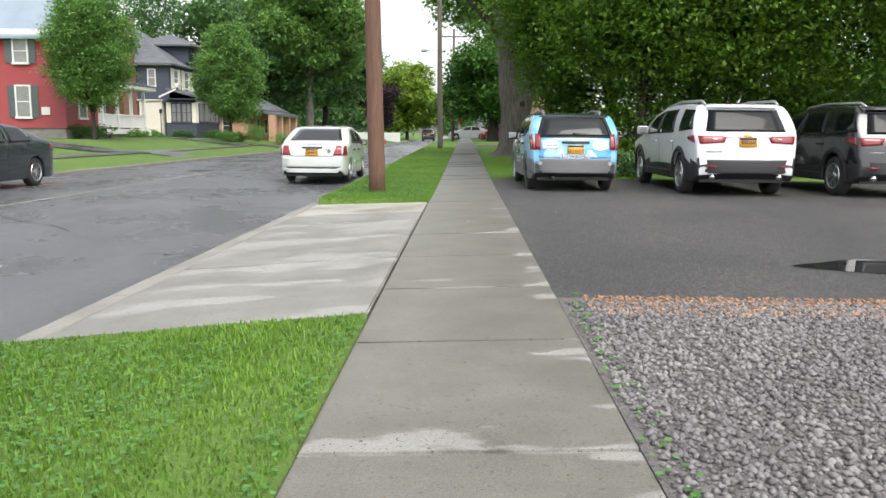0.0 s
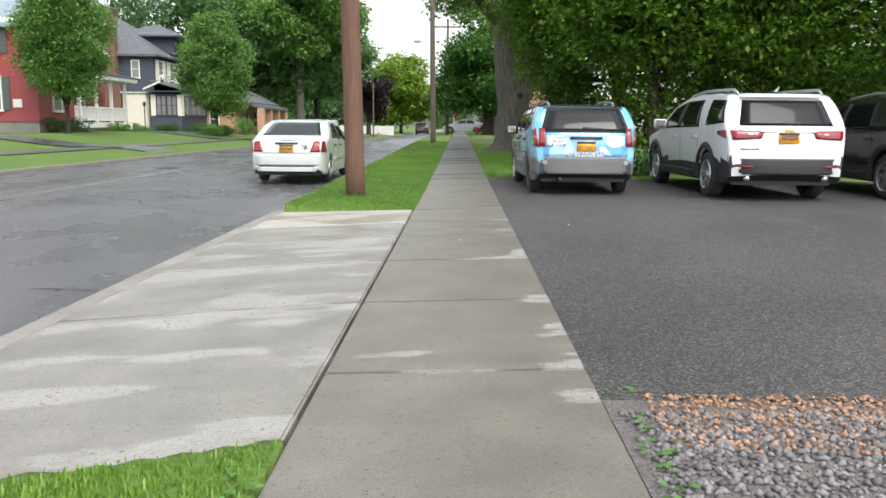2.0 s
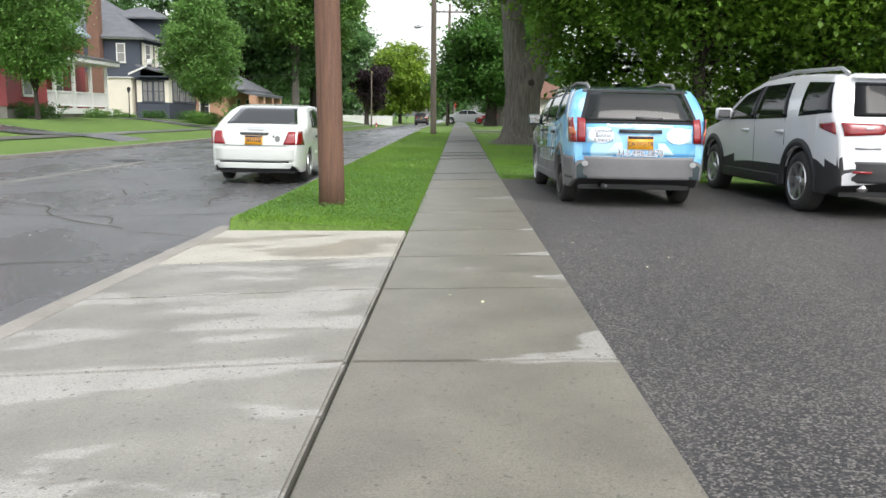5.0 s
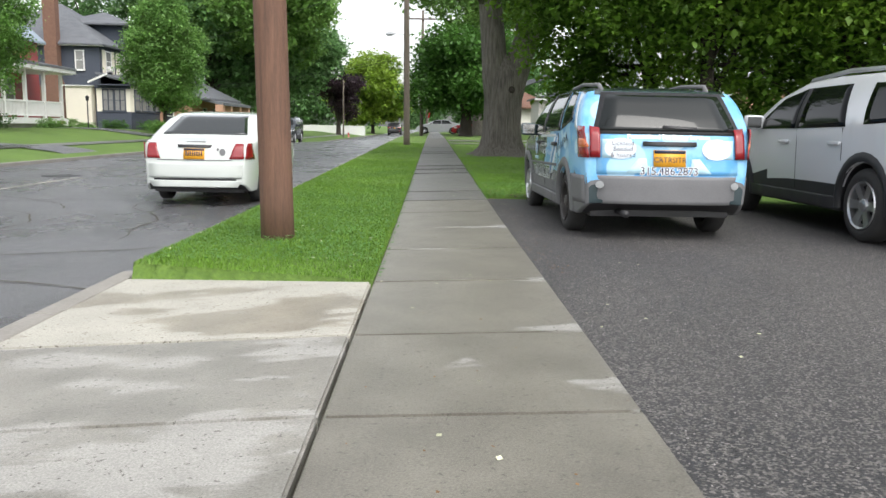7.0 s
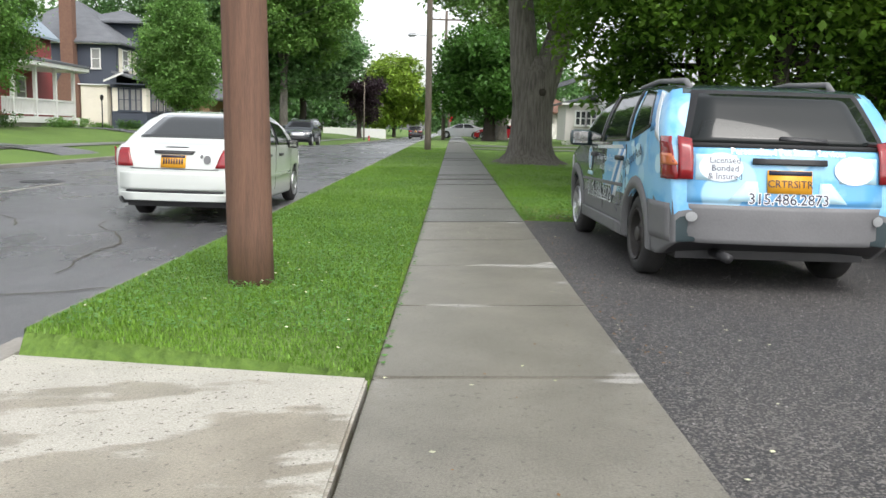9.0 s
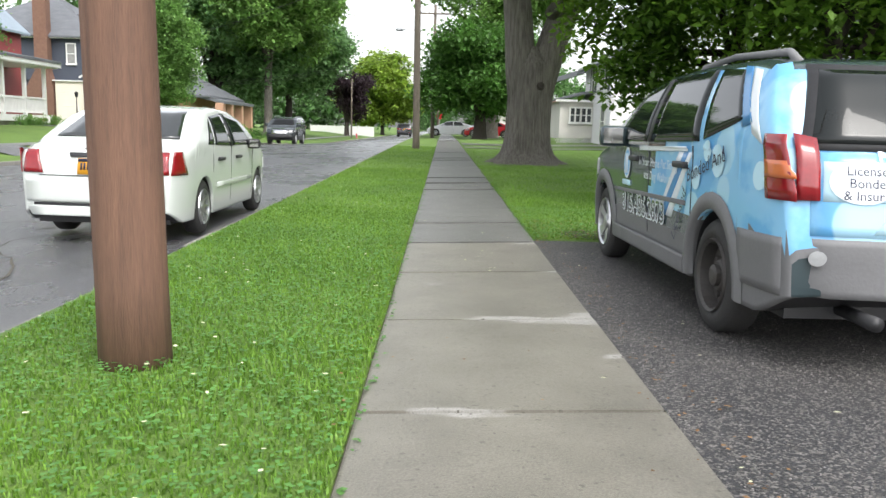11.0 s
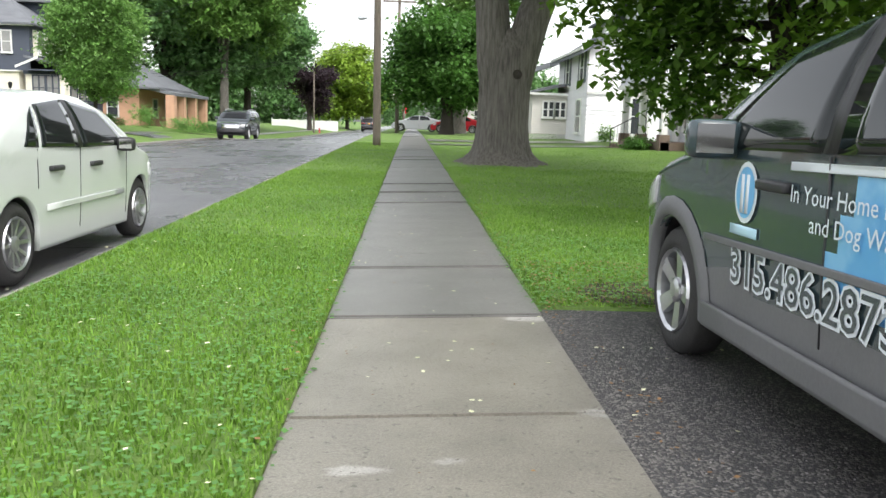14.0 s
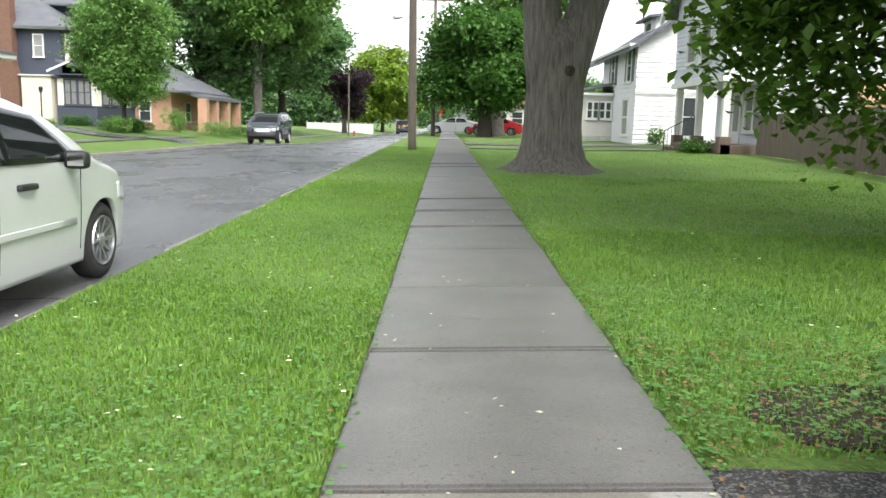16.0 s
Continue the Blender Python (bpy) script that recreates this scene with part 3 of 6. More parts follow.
def dark_house():
    h = empty("house", label="navy two-storey house with cream lower walls and grey shingle roof", category="house", group="houses along the street")
    g = -0.2
    part("wall", B(-38, 61.5, 3.95, -27.0, 73, 7.2), M["navy"], h, "navy blue siding upper wall")
    part("wall", B(-38, 61.7, g, -27.2, 72.8, 3.95), M["navy"], h)
    part("bay_wall", B(-29.65, 60.9, g, -27.55, 61.69, 3.85), M["cream"], h, "cream lap siding lower wall")
    part("bay_roof", B(-29.8, 60.75, 3.85, -27.4, 61.49, 3.94), M["white"], h)
    part("roof", hip(-38, 61.5, -27.0, 73, 7.3, 3.9, 0.5), M["shingle"], h, "grey asphalt shingle roof")
    part("soffit", B(-38.4, 61.1, 7.1, -26.6, 61.49, 7.14), M["white"], h)
    laps(h, "s", -29.65, -27.55, 0.2, 3.84, 60.9, "cream", 0.16)
    # dormer facing the street
    part("dormer", B(-31.5, 65.6, 7.7, -26.5, 70.4, 9.3), M["navy"], h)
    part("dormer_roof", hip(-31.5, 65.6, -26.5, 70.4, 9.38, 1.25, 0.65), M["shingle"], h)
    for y in (66.2, 67.65, 69.1):
        window_part(h, "e", y, y + 0.75, 8.2, 9.1, -26.5, frame_mat="navy")
    # outside chimney with a broad foot
    part("chimney", B(-31.1, 60.75, 4.6, -30.1, 61.49, 11.0), M["brick"], h, "brown brick chimney")
    part("chimney_foot", prism_y([(-31.75, g), (-29.75, g), (-29.75, 3.4), (-30.1, 4.59), (-31.1, 4.59), (-31.75, 3.4)], 60.7, 0.79), M["brick"], h, "brown brick chimney base")
    part("chimney_cap", B(-31.2, 60.65, 11.0, -30.0, 61.6, 11.2), M["stoop"], h)
    window_part(h, "s", -28.9, -28.3, 5.25, 6.7, 61.5, pane_mat="curtain", frame_mat="white")
    ac = part("air_conditioner", B(-26.99, 62.95, 5.2, -26.55, 63.55, 5.6, bevel=0.02), M["white"], h, "white window air conditioner")
    for k in range(4):
        part("grille_slat", B(-26.548, 62.99, 5.26 + k * 0.08, -26.54, 63.51, 5.29 + k * 0.08), M["cladding"], ac)
    for y in (62.75, 65.6, 68.2, 70.6):
        window_part(h, "e", y, y + 1.0, 5.25, 6.75, -27.0, frame_mat="white", pane_mat="curtain")
        for yy in (y - 0.72, y + 1.16):
            part("shutter", B(-27.0, yy, 5.0, -26.93, yy + 0.55, 6.9), M["cream"], h, "cream shutter")
    # glazed front room with its own low roof
    part("sunroom", B(-27.19, 61.0, g, -24.4, 71.5, 1.85), M["navy"], h)
    part("sunroom_wall", B(-27.19, 61.05, 1.85, -24.45, 71.45, 3.95), M["cream"], h)
    part("header", B(-27.3, 60.98, 3.72, -24.4, 61.049, 3.95), M["navy"], h)
    part("sunroom_roof", prism([(-27.0, 60.5, 5.0), (-24.0, 60.5, 4.25), (-24.0, 72.0, 4.25), (-27.0, 72.0, 5.0)], 0.16), M["shingle"], h)
    part("rake_board", prism([(-27.6, 60.40, 4.25), (-27.6, 60.48, 4.25), (-26.0, 60.48, 4.95), (-26.0, 60.40, 4.95)], 0.16), M["white"], h)
    part("sunroom_soffit", B(-27.0, 60.6, 3.96, -24.1, 71.9, 4.05), M["navy"], h)
    for a in (-26.62, -25.66):
        window_part(h, "s", a, a + 0.78, 1.95, 3.6, 61.05, frame_mat="navy", pane_mat="curtain", mullion=True)
    for y in (62.0, 63.6, 65.2, 66.8, 68.4):
        window_part(h, "e", y, y + 1.1, 2.0, 3.6, -24.45, frame_mat="navy", pane_mat="curtain")
    lamp = empty("garden_lamp", pose(-25.6, 55.5, ground(-25.6, 55.5)), label="slim dark garden lamp post in a flower bed", category="lamp post")
    part("post", T([(0, 0, -0.05), (0, 0, 0.1), (0, 0, 0.12), (0, 0, 2.1)], [0.09, 0.09, 0.045, 0.04], 8), M["iron"], lamp)
    part("lantern", T([(0, 0, 2.1), (0, 0, 2.15), (0, 0, 2.42), (0, 0, 2.52)], [0.06, 0.11, 0.15, 0.03], 6), M["iron"], lamp)


def brick_bungalow():
    h = empty("house", label="low peach brick house with dark grey roof behind shrubs", category="house", group="houses along the street")
    part("wall", B(-32, 68, -0.3, -21.5, 78, 3.2), M["peach"], h)
    part("roof", hip(-32, 68, -20.5, 78, 3.3, 3.3, 0.9), M["shingle"], h)
    part("porch_roof", prism([(-21.5, 67.4, 3.5), (-18.4, 67.4, 2.9), (-18.4, 78, 2.9), (-21.5, 78, 3.5)], 0.25), M["shingle"], h)
    for y in (67.7, 70.5, 74, 77.6):
        part("pillar", B(-19.2, y - 0.35, -0.3, -18.5, y + 0.35, 2.72), M["peach"], h)
    window_part(h, "s", -24.0, -23.2, 0.9, 2.4, 68)
    window_part(h, "e", 71.4, 72.6, 0.9, 2.4, -21.5, frame_mat="cream")
    window_part(h, "e", 74.8, 76, 0.9, 2.4, -21.5, frame_mat="cream")


def white_house():
    h = empty("house", label="white sided two-storey house with grey roof and low annex", category="house", group="houses along the street")
    g = 0.3
    part("wall", B(9.3, 42, g, 19, 50, 5.25), M["white_siding"], h)
    gable(h, 9.3, 42, 19, 50, 5.25, 3.2, "y", "white_siding", "shingle", 0.5)
    part("eave_trim", B(8.8, 41.6, 5.0, 9.29, 50.4, 5.13), M["white"], h)
    part("dormer", B(10.6, 44.2, 5.4, 13.4, 46.6, 6.7), M["white_siding"], h)
    part("dormer_roof", prism([(10.2, 43.9, 6.75), (13.9, 43.9, 7.25), (13.9, 46.9, 7.25), (10.2, 46.9, 6.75)], 0.12), M["shingle"], h)
    window_part(h, "w", 44.8, 46.0, 5.75, 6.5, 10.6, pane_mat="pane")
    for y in (43.0, 46.8):
        window_part(h, "w", y, y + 0.85, 3.5, 5.0, 9.3, shutters="shutter")
    window_part(h, "w", 43.2, 44.4, 0.95, 2.6, 9.3, pane_mat="curtain")
    part("belt_trim", B(9.26, 41.93, 2.85, 19, 41.96, 2.95), M["white"], h)
    window_part(h, "s", 11.6, 12.4, 0.95, 2.7, 42)
    laps(h, "s", 9.3, 19, 0.3, 5.2, 42, "white_siding", 0.22)
    laps(h, "w", 42, 50, 0.3, 5.2, 9.3, "white_siding", 0.22)
    # annex
    laps(h, "s", 7.3, 9.25, 0.8, 2.9, 47, "beige_siding", 0.13)
    part("annex_wall", B(7.3, 47, 0.75, 9.29, 51, 3.0), M["beige_siding"], h, "pale beige lap siding annex")
    part("annex_roof", prism([(7.0, 46.7, 3.1), (9.29, 46.7, 3.6), (9.29, 51.3, 3.75), (7.0, 51.3, 3.1)], 0.12), M["shingle"], h)
    part("annex_trim", B(6.98, 46.66, 2.93, 9.29, 46.72, 3.05), M["white"], h)
    for a in (7.95, 8.62):
        window_part(h, "s", a, a + 0.55, 1.75, 2.55, 47, mullion=True)
    bm = bmesh.new()
    for k in range(34):
        x = 7.3 + k * 0.078
        for s in (-1, 1):
            tube(bm, [(x, 46.97 + 0.01 * s, 0.28), (x + s * 0.25, 46.97 + 0.01 * s, 0.75)], [0.016, 0.016], 4)
    part("lattice", bm, M["white"], h, "white crossed lattice skirt")
    # stepped roofs of the rear porch
    part("rear_roof", prism([(6.9, 51.4, 4.4), (9.8, 51.4, 5.4), (9.8, 55, 5.4), (6.9, 55, 4.4)], 0.3), M["shingle"], h)


def grey_house():
    h = empty("house", label="pale grey sided gabled house with open front porch", category="house", group="houses along the street")
    g = 0.3
    part("upper_wall", B(9.7, 31, 3.05, 17, 37, 6.3), M["grey_siding"], h)
    gable(h, 9.7, 31, 17, 37, 6.3, 2.8, "x", "grey_siding", "shingle", 0.55)
    part("soffit", B(9.6, 30.9, 2.85, 11.6, 37.1, 3.04), M["white"], h)
    part("lower_wall", B(11.5, 31.05, g, 17, 36.95, 3.04), M["grey_siding"], h)
    part("porch_deck", B(9.75, 31.1, g, 11.49, 36.9, 0.72), M["stoop"], h)
    for y in (31.3, 34.2, 36.8):
        part("post", B(9.78, y - 0.12, 1.0, 10.02, y + 0.12, 2.84), M["white"], h)
        part("pier", B(9.7, y - 0.2, 0.28, 10.1, y + 0.2, 1.0, bevel=0.02), M["stoop"], h)
    part("barge_board", prism([(9.1, 30.4, 5.75), (9.22, 30.4, 5.75), (9.22, 34, 9.0), (9.1, 34, 9.0)], 0.3), M["white"], h)
    part("barge_board", prism([(9.1, 37.6, 5.75), (9.22, 37.6, 5.75), (9.22, 34, 9.0), (9.1, 34, 9.0)], 0.3), M["white"], h)
    for y in (32.6, 34.3):
        window_part(h, "w", y, y + 1.0, 3.75, 5.1, 9.7, pane_mat="curtain", shutters=None)
    d = part("door", B(11.44, 34.1, 0.73, 11.52, 35.0, 2.75), M["white"], h, "white panelled front door")
    part("glazing", B(11.42, 34.3, 1.2, 11.45, 34.8, 2.55), M["curtain"], d)
    window_part(h, "w", 32.2, 33.6, 1.25, 2.6, 11.5, pane_mat="curtain", mullion=True)
    window_part(h, "s", 10.35 + 1.4, 13.2, 1.2, 2.6, 31.05, pane_mat="curtain", mullion=True)
    window_part(h, "s", 11.5, 12.5, 3.9, 5.1, 31.0, pane_mat="curtain")
    part("orange_awning", prism([(14.0, 30.2, 2.2), (16.5, 30.2, 2.2), (16.5, 31.0, 3.0), (14.0, 31.0, 3.0)], 0.1), M["peach"], h)
    laps(h, "w", 31, 37, 3.06, 6.28, 9.7, "grey_siding", 0.16)
    laps(h, "s", 9.7, 17, 3.06, 6.28, 31, "grey_siding", 0.16)
    laps(h, "s", 11.5, 17, 0.35, 2.84, 31.05, "grey_siding", 0.16)
    laps(h, "w", 31.05, 36.95, 0.75, 2.84, 11.5, "grey_siding", 0.16)
    steps = empty("front_steps", label="brown brick steps with a black iron handrail", category="steps")
    for k in range(3):
        part("step", B(8.65 + k * 0.36, 34.0, 0.25, 9.74, 35.6, 0.42 + k * 0.13, bevel=0.015), M["stoop"], steps)
    bm = bmesh.new()
    for y in (34.02,):
        tube(bm, [(8.6, y, 0.25), (8.6, y, 1.15)], [0.02, 0.02], 6)
        tube(bm, [(9.7, y, 0.7), (9.7, y, 1.75)], [0.02, 0.02], 6)
        tube(bm, [(8.6, y, 1.15), (9.7, y, 1.75)], [0.02, 0.02], 6)
        for k in range(1, 8):
            x = 8.6 + k * 0.137
            tube(bm, [(x, y, 0.4 + k * 0.05), (x, y, 1.15 + k * 0.075)], [0.008, 0.008], 4)
    part("handrail", bm, M["iron"], steps, "black iron handrail")


def far_house():
    h = empty("house", label="small pale house with a brown hipped roof behind cars", category="house", group="houses along the street")
    part("wall", B(5.6, 84, 0.3, 14, 92, 3.4), M["beige_siding"], h)
    part("roof", hip(5.6, 84, 14, 92, 3.45, 2.2, 0.6), M["brick"], h)
    window_part(h, "s", 7, 8, 1.4, 2.6, 84)


# ---------- trees ----------
def leaf_mesh(name, centres, size, rng, droop=0.35, fold=0.25):
    """Folded pointed leaves, two quads each, at random turns around given centres."""
    n = len(centres)
    yaw = rng.uniform(0, math.tau, n)
    pit = rng.normal(-droop, 0.5, n)
    s = size * rng.uniform(0.6, 1.35, n)
    a = np.stack([np.cos(yaw) * np.cos(pit), np.sin(yaw) * np.cos(pit), np.sin(pit)], 1)
    side = np.stack([-np.sin(yaw), np.cos(yaw), rng.normal(0, 0.35, n)], 1)
    side /= np.linalg.norm(side, axis=1)[:, None]
    up = np.cross(a, side)
    s = s[:, None]
    c = centres
    tip = c + a * s
    wl = 0.38
    l1 = c + a * s * 0.45 + side * s * wl + up * s * fold * 0.5
    r1 = c + a * s * 0.45 - side * s * wl + up * s * fold * 0.5
    v = np.stack([c, l1, tip, r1], 1).reshape(-1, 3)
    i = np.arange(n, dtype=np.int32)[:, None] * 4
    loops = np.concatenate([i, i + 2, i + 1, i, i + 3, i + 2], 1).ravel()
    return from_arrays(name, v, loops, 3)


def blob_points(blobs, n, rng, shell=0.55, clump=0.35, per=14):
    """Leaf centres in clumps through ellipsoids (x, y, z, rx, ry, rz)."""
    vol = np.array([b[3] * b[4] * b[5] for b in blobs]) ** 0.75
    pick = rng.choice(len(blobs), n // per, p=vol / vol.sum())
    bl = np.array(blobs)[pick]
    d = rng.normal(size=(len(pick), 3))
    d /= np.linalg.norm(d, axis=1)[:, None]
    r = shell + (1.08 - shell) * rng.uniform(0, 1, len(pick)) ** 0.7
    r *= 1 + rng.normal(0, 0.07, len(pick))
    c = bl[:, :3] + d * bl[:, 3:] * r[:, None]
    k = np.repeat(c, per, 0)
    return k + rng.normal(0, clump, k.shape) * np.array([1, 1, 0.7])


def tree(x, y, trunk, blobs, n, leaf, material, seed, label, bark="bark_dark", clump=0.3, shell=0.5, category="tree", zmin=None, group="trees", limbs=None):
    """trunk: (height, radius). blobs are given round the foot of the tree."""
    rng = np.random.default_rng(seed)
    z = ground(x, y)
    t = empty("tree", pose(x, y, z), label=label, category=category, group=group)
    h, r = trunk
    bm = bmesh.new()
    lean = rng.normal(0, 0.02, 2)
    pts = [(lean[0] * k * h, lean[1] * k * h, -0.1 + k * (h + 0.1)) for k in (0, 0.03, 0.1, 0.3, 0.6, 1)]
    tube(bm, pts, [r * 1.5, r * 1.25, r * 1.02, r * 0.92, r * 0.8, r * 0.55], 14)
    for b in (limbs or [q[:3] for q in blobs[:9]]):
        s = Vector(pts[4]) * rng.uniform(0.75, 1.25)
        e = Vector(b[:3])
        m = (s + e) / 2 + Vector((0, 0, 0.15 * (e - s).length))
        tube(bm, [s, m, e], [r * 0.45, r * 0.28, r * 0.08], 7)
    part("trunk", bm, M[bark], t, smooth=True)
    c = blob_points(blobs, n, rng, shell, clump)
    if zmin is not None:
        c = c[c[:, 2] > zmin]
    me = leaf_mesh("crown", c, leaf, rng)
    part_mesh("crown", me, M[material], t, "dense green foliage")
    return t


def ovoid(h0, h1, w, rng, k=9):
    """Blobs that make up an egg-shaped crown from h0 to h1, w wide."""
    out = [(0, 0, (h0 + h1) / 2, w * 0.36, w * 0.36, (h1 - h0) * 0.46)]
    for i in range(k):
        f = (i + 0.5) / k
        z = h0 + (h1 - h0) * (0.1 + 0.8 * f)
        rr = w * 0.5 * math.sin(math.pi * (0.18 + 0.75 * f)) * 0.6
        a = i * 2.4 + rng.uniform(-0.3, 0.3)
        b = w * rng.uniform(0.17, 0.24)
        out.append((rr * math.cos(a), rr * math.sin(a), z, b, b, b * 0.9))
    return out


def broad(h0, h1, w, rng, k=16):
    out = []
    for i in range(k):
        a = i * 2.4
        f = math.sqrt((i + 0.5) / k)
        zz = h0 + (h1 - h0) * (0.25 + 0.6 * rng.uniform(0, 1) * (1 - 0.3 * f))
        b = w * rng.uniform(0.13, 0.2)
        out.append((w * 0.37 * f * math.cos(a), w * 0.37 * f * math.sin(a), zz, b, b, b * 0.8))
    return out


# ---------- poles ----------
def pole(x, y, h, r, material, lean=(0, 0), arms=(), lamp=None, label="weathered wooden utility pole"):
    p = empty("utility_pole", pose(x, y, ground(x, y)), label=label, category="utility pole", group="utility poles")
    bm = bmesh.new()
    pts = [(lean[0] * z, lean[1] * z, z) for z in (-0.15, 0.4, 1.2, 2.5, h * 0.5, h)]
    tube(bm, pts, [r * 1.04, r, r * 0.99, r * 0.97, r * 0.88, r * 0.7], 20)
    part("shaft", bm, M[material], p, smooth=True)
    for z, w in arms:
        part("crossarm", B(lean[0] * z - w / 2, -0.2, z - 0.06, lean[0] * z + w / 2, -0.1, z + 0.06), M["greypole"], p)
        for k in (-0.45, -0.2, 0.2, 0.45):
            part("insulator", T([(lean[0] * z + w * k, -0.15, z + 0.06), (lean[0] * z + w * k, -0.15, z + 0.12), (lean[0] * z + w * k, -0.15, z + 0.2)], [0.03, 0.05, 0.03], 8), M["steel"], p)
    if lamp:
        z, w = lamp
        part("lamp_arm", T([(0, 0, z - 0.5), (-w * 0.5, 0, z), (-w, 0, z + 0.1)], [0.03, 0.03, 0.03], 8), M["steel"], p)
        part("lamp_head", T([(-w + 0.1, 0, z + 0.1), (-w - 0.15, 0, z + 0.08), (-w - 0.5, 0, z + 0.05), (-w - 0.65, 0, z + 0.05)], [0.05, 0.16, 0.15, 0.04], 10), M["steel"], p, "grey cobra-head street lamp")
    return p


def wire(a, b, sag, r=0.012):
    a, b = Vector(a), Vector(b)
    pts = [a.lerp(b, k / 12) - Vector((0, 0, sag * 4 * (k / 12) * (1 - k / 12))) for k in range(13)]
    ob = part("cable", T([tuple(p) for p in pts], [r] * 13, 5), M["wire"])
    return tagged(ob, "thin black overhead cable strung between poles", "cable", "overhead cables")

# ---------- vehicles ----------
def wheel_meshes(r, w, kind):
    """Tyre and rim of a wheel that faces +x, centred on its hub."""
    bm = bmesh.new()
    prof = [(-w / 2 + 0.01, r * 0.66), (-w / 2, r * 0.8), (-w / 2 + 0.02, r * 0.95), (-w * 0.3, r), (w * 0.3, r), (w / 2 - 0.02, r * 0.95), (w / 2, r * 0.8), (w / 2 - 0.01, r * 0.66), (0.0, r * 0.62)]
    n = 28
    rings = [[bm.verts.new((x, q * math.cos(k * math.tau / n), q * math.sin(k * math.tau / n))) for k in range(n)] for x, q in prof]
    for a, b in zip(rings, rings[1:] + rings[:1]):
        for k in range(n):
            bm.faces.new((a[k], a[(k + 1) % n], b[(k + 1) % n], b[k]))
    bmesh.ops.recalc_face_normals(bm, faces=bm.faces[:])
    tyre = bpy.data.meshes.new("tyre")
    bm.to_mesh(tyre)
    bm.free()
    bm = bmesh.new()
    rr = r * 0.66
    prof = [(w / 2 - 0.012, rr), (w / 2 + 0.004, rr * 0.97), (w / 2 - 0.01, rr * 0.9), (w / 2 - 0.08, rr * 0.86), (w / 2 - 0.09, 0.02)]
    rings = [[bm.verts.new((x, q * math.cos(k * math.tau / n), q * math.sin(k * math.tau / n))) for k in range(n)] for x, q in prof]
    for i, (a, b) in enumerate(zip(rings, rings[1:])):
        for k in range(n):
            f = bm.faces.new((a[k], a[(k + 1) % n], b[(k + 1) % n], b[k]))
            f.material_index = 1 if i >= 3 and kind != "steel" else 0
    spokes = {"five": 5, "six": 6, "ten": 10, "steel": 0}[kind]
    for s in range(spokes):
        a = s * math.tau / spokes
        for da in ((-0.13, 0.13) if kind == "five" else (0,)):
            c, sn = math.cos(a + da), math.sin(a + da)
            hw0, hw1 = (0.028, 0.02) if spokes < 8 else (0.014, 0.012)
            if kind == "six":
                hw0, hw1 = 0.04, 0.045
            q = []
            for rad, hw, x in ((0.04, hw0, w / 2 - 0.03), (rr * 0.95, hw1, w / 2 - 0.006)):
                for s2 in (-1, 1):
                    q.append(bm.verts.new((x, rad * c - s2 * hw * sn, rad * sn + s2 * hw * c)))
                    q.append(bm.verts.new((x - 0.035, rad * c - s2 * hw * sn, rad * sn + s2 * hw * c)))
            for f in ((0, 2, 6, 4), (0, 4, 5, 1), (2, 3, 7, 6), (1, 5, 7, 3)):
                bm.faces.new([q[i] for i in f])
    if kind == "steel":
        for s in range(12):
            a = s * math.tau / 12
            tube(bm, [(w / 2 - 0.088, rr * 0.66 * math.cos(a), rr * 0.66 * math.sin(a)), (w / 2 - 0.07, rr * 0.66 * math.cos(a), rr * 0.66 * math.sin(a))], [0.024, 0.02], 8)
        tube(bm, [(w / 2 - 0.09, 0, 0), (w / 2 - 0.05, 0, 0), (w / 2 - 0.04, 0, 0)], [rr * 0.5, rr * 0.42, rr * 0.36], 24)
    tube(bm, [(w / 2 - 0.09, 0, 0), (w / 2 - 0.015, 0, 0), (w / 2 - 0.005, 0, 0)], [0.07, 0.06, 0.035], 14)
    bmesh.ops.recalc_face_normals(bm, faces=bm.faces[:])
    rim = bpy.data.meshes.new("rim")
    bm.to_mesh(rim)
    bm.free()
    return tyre, rim


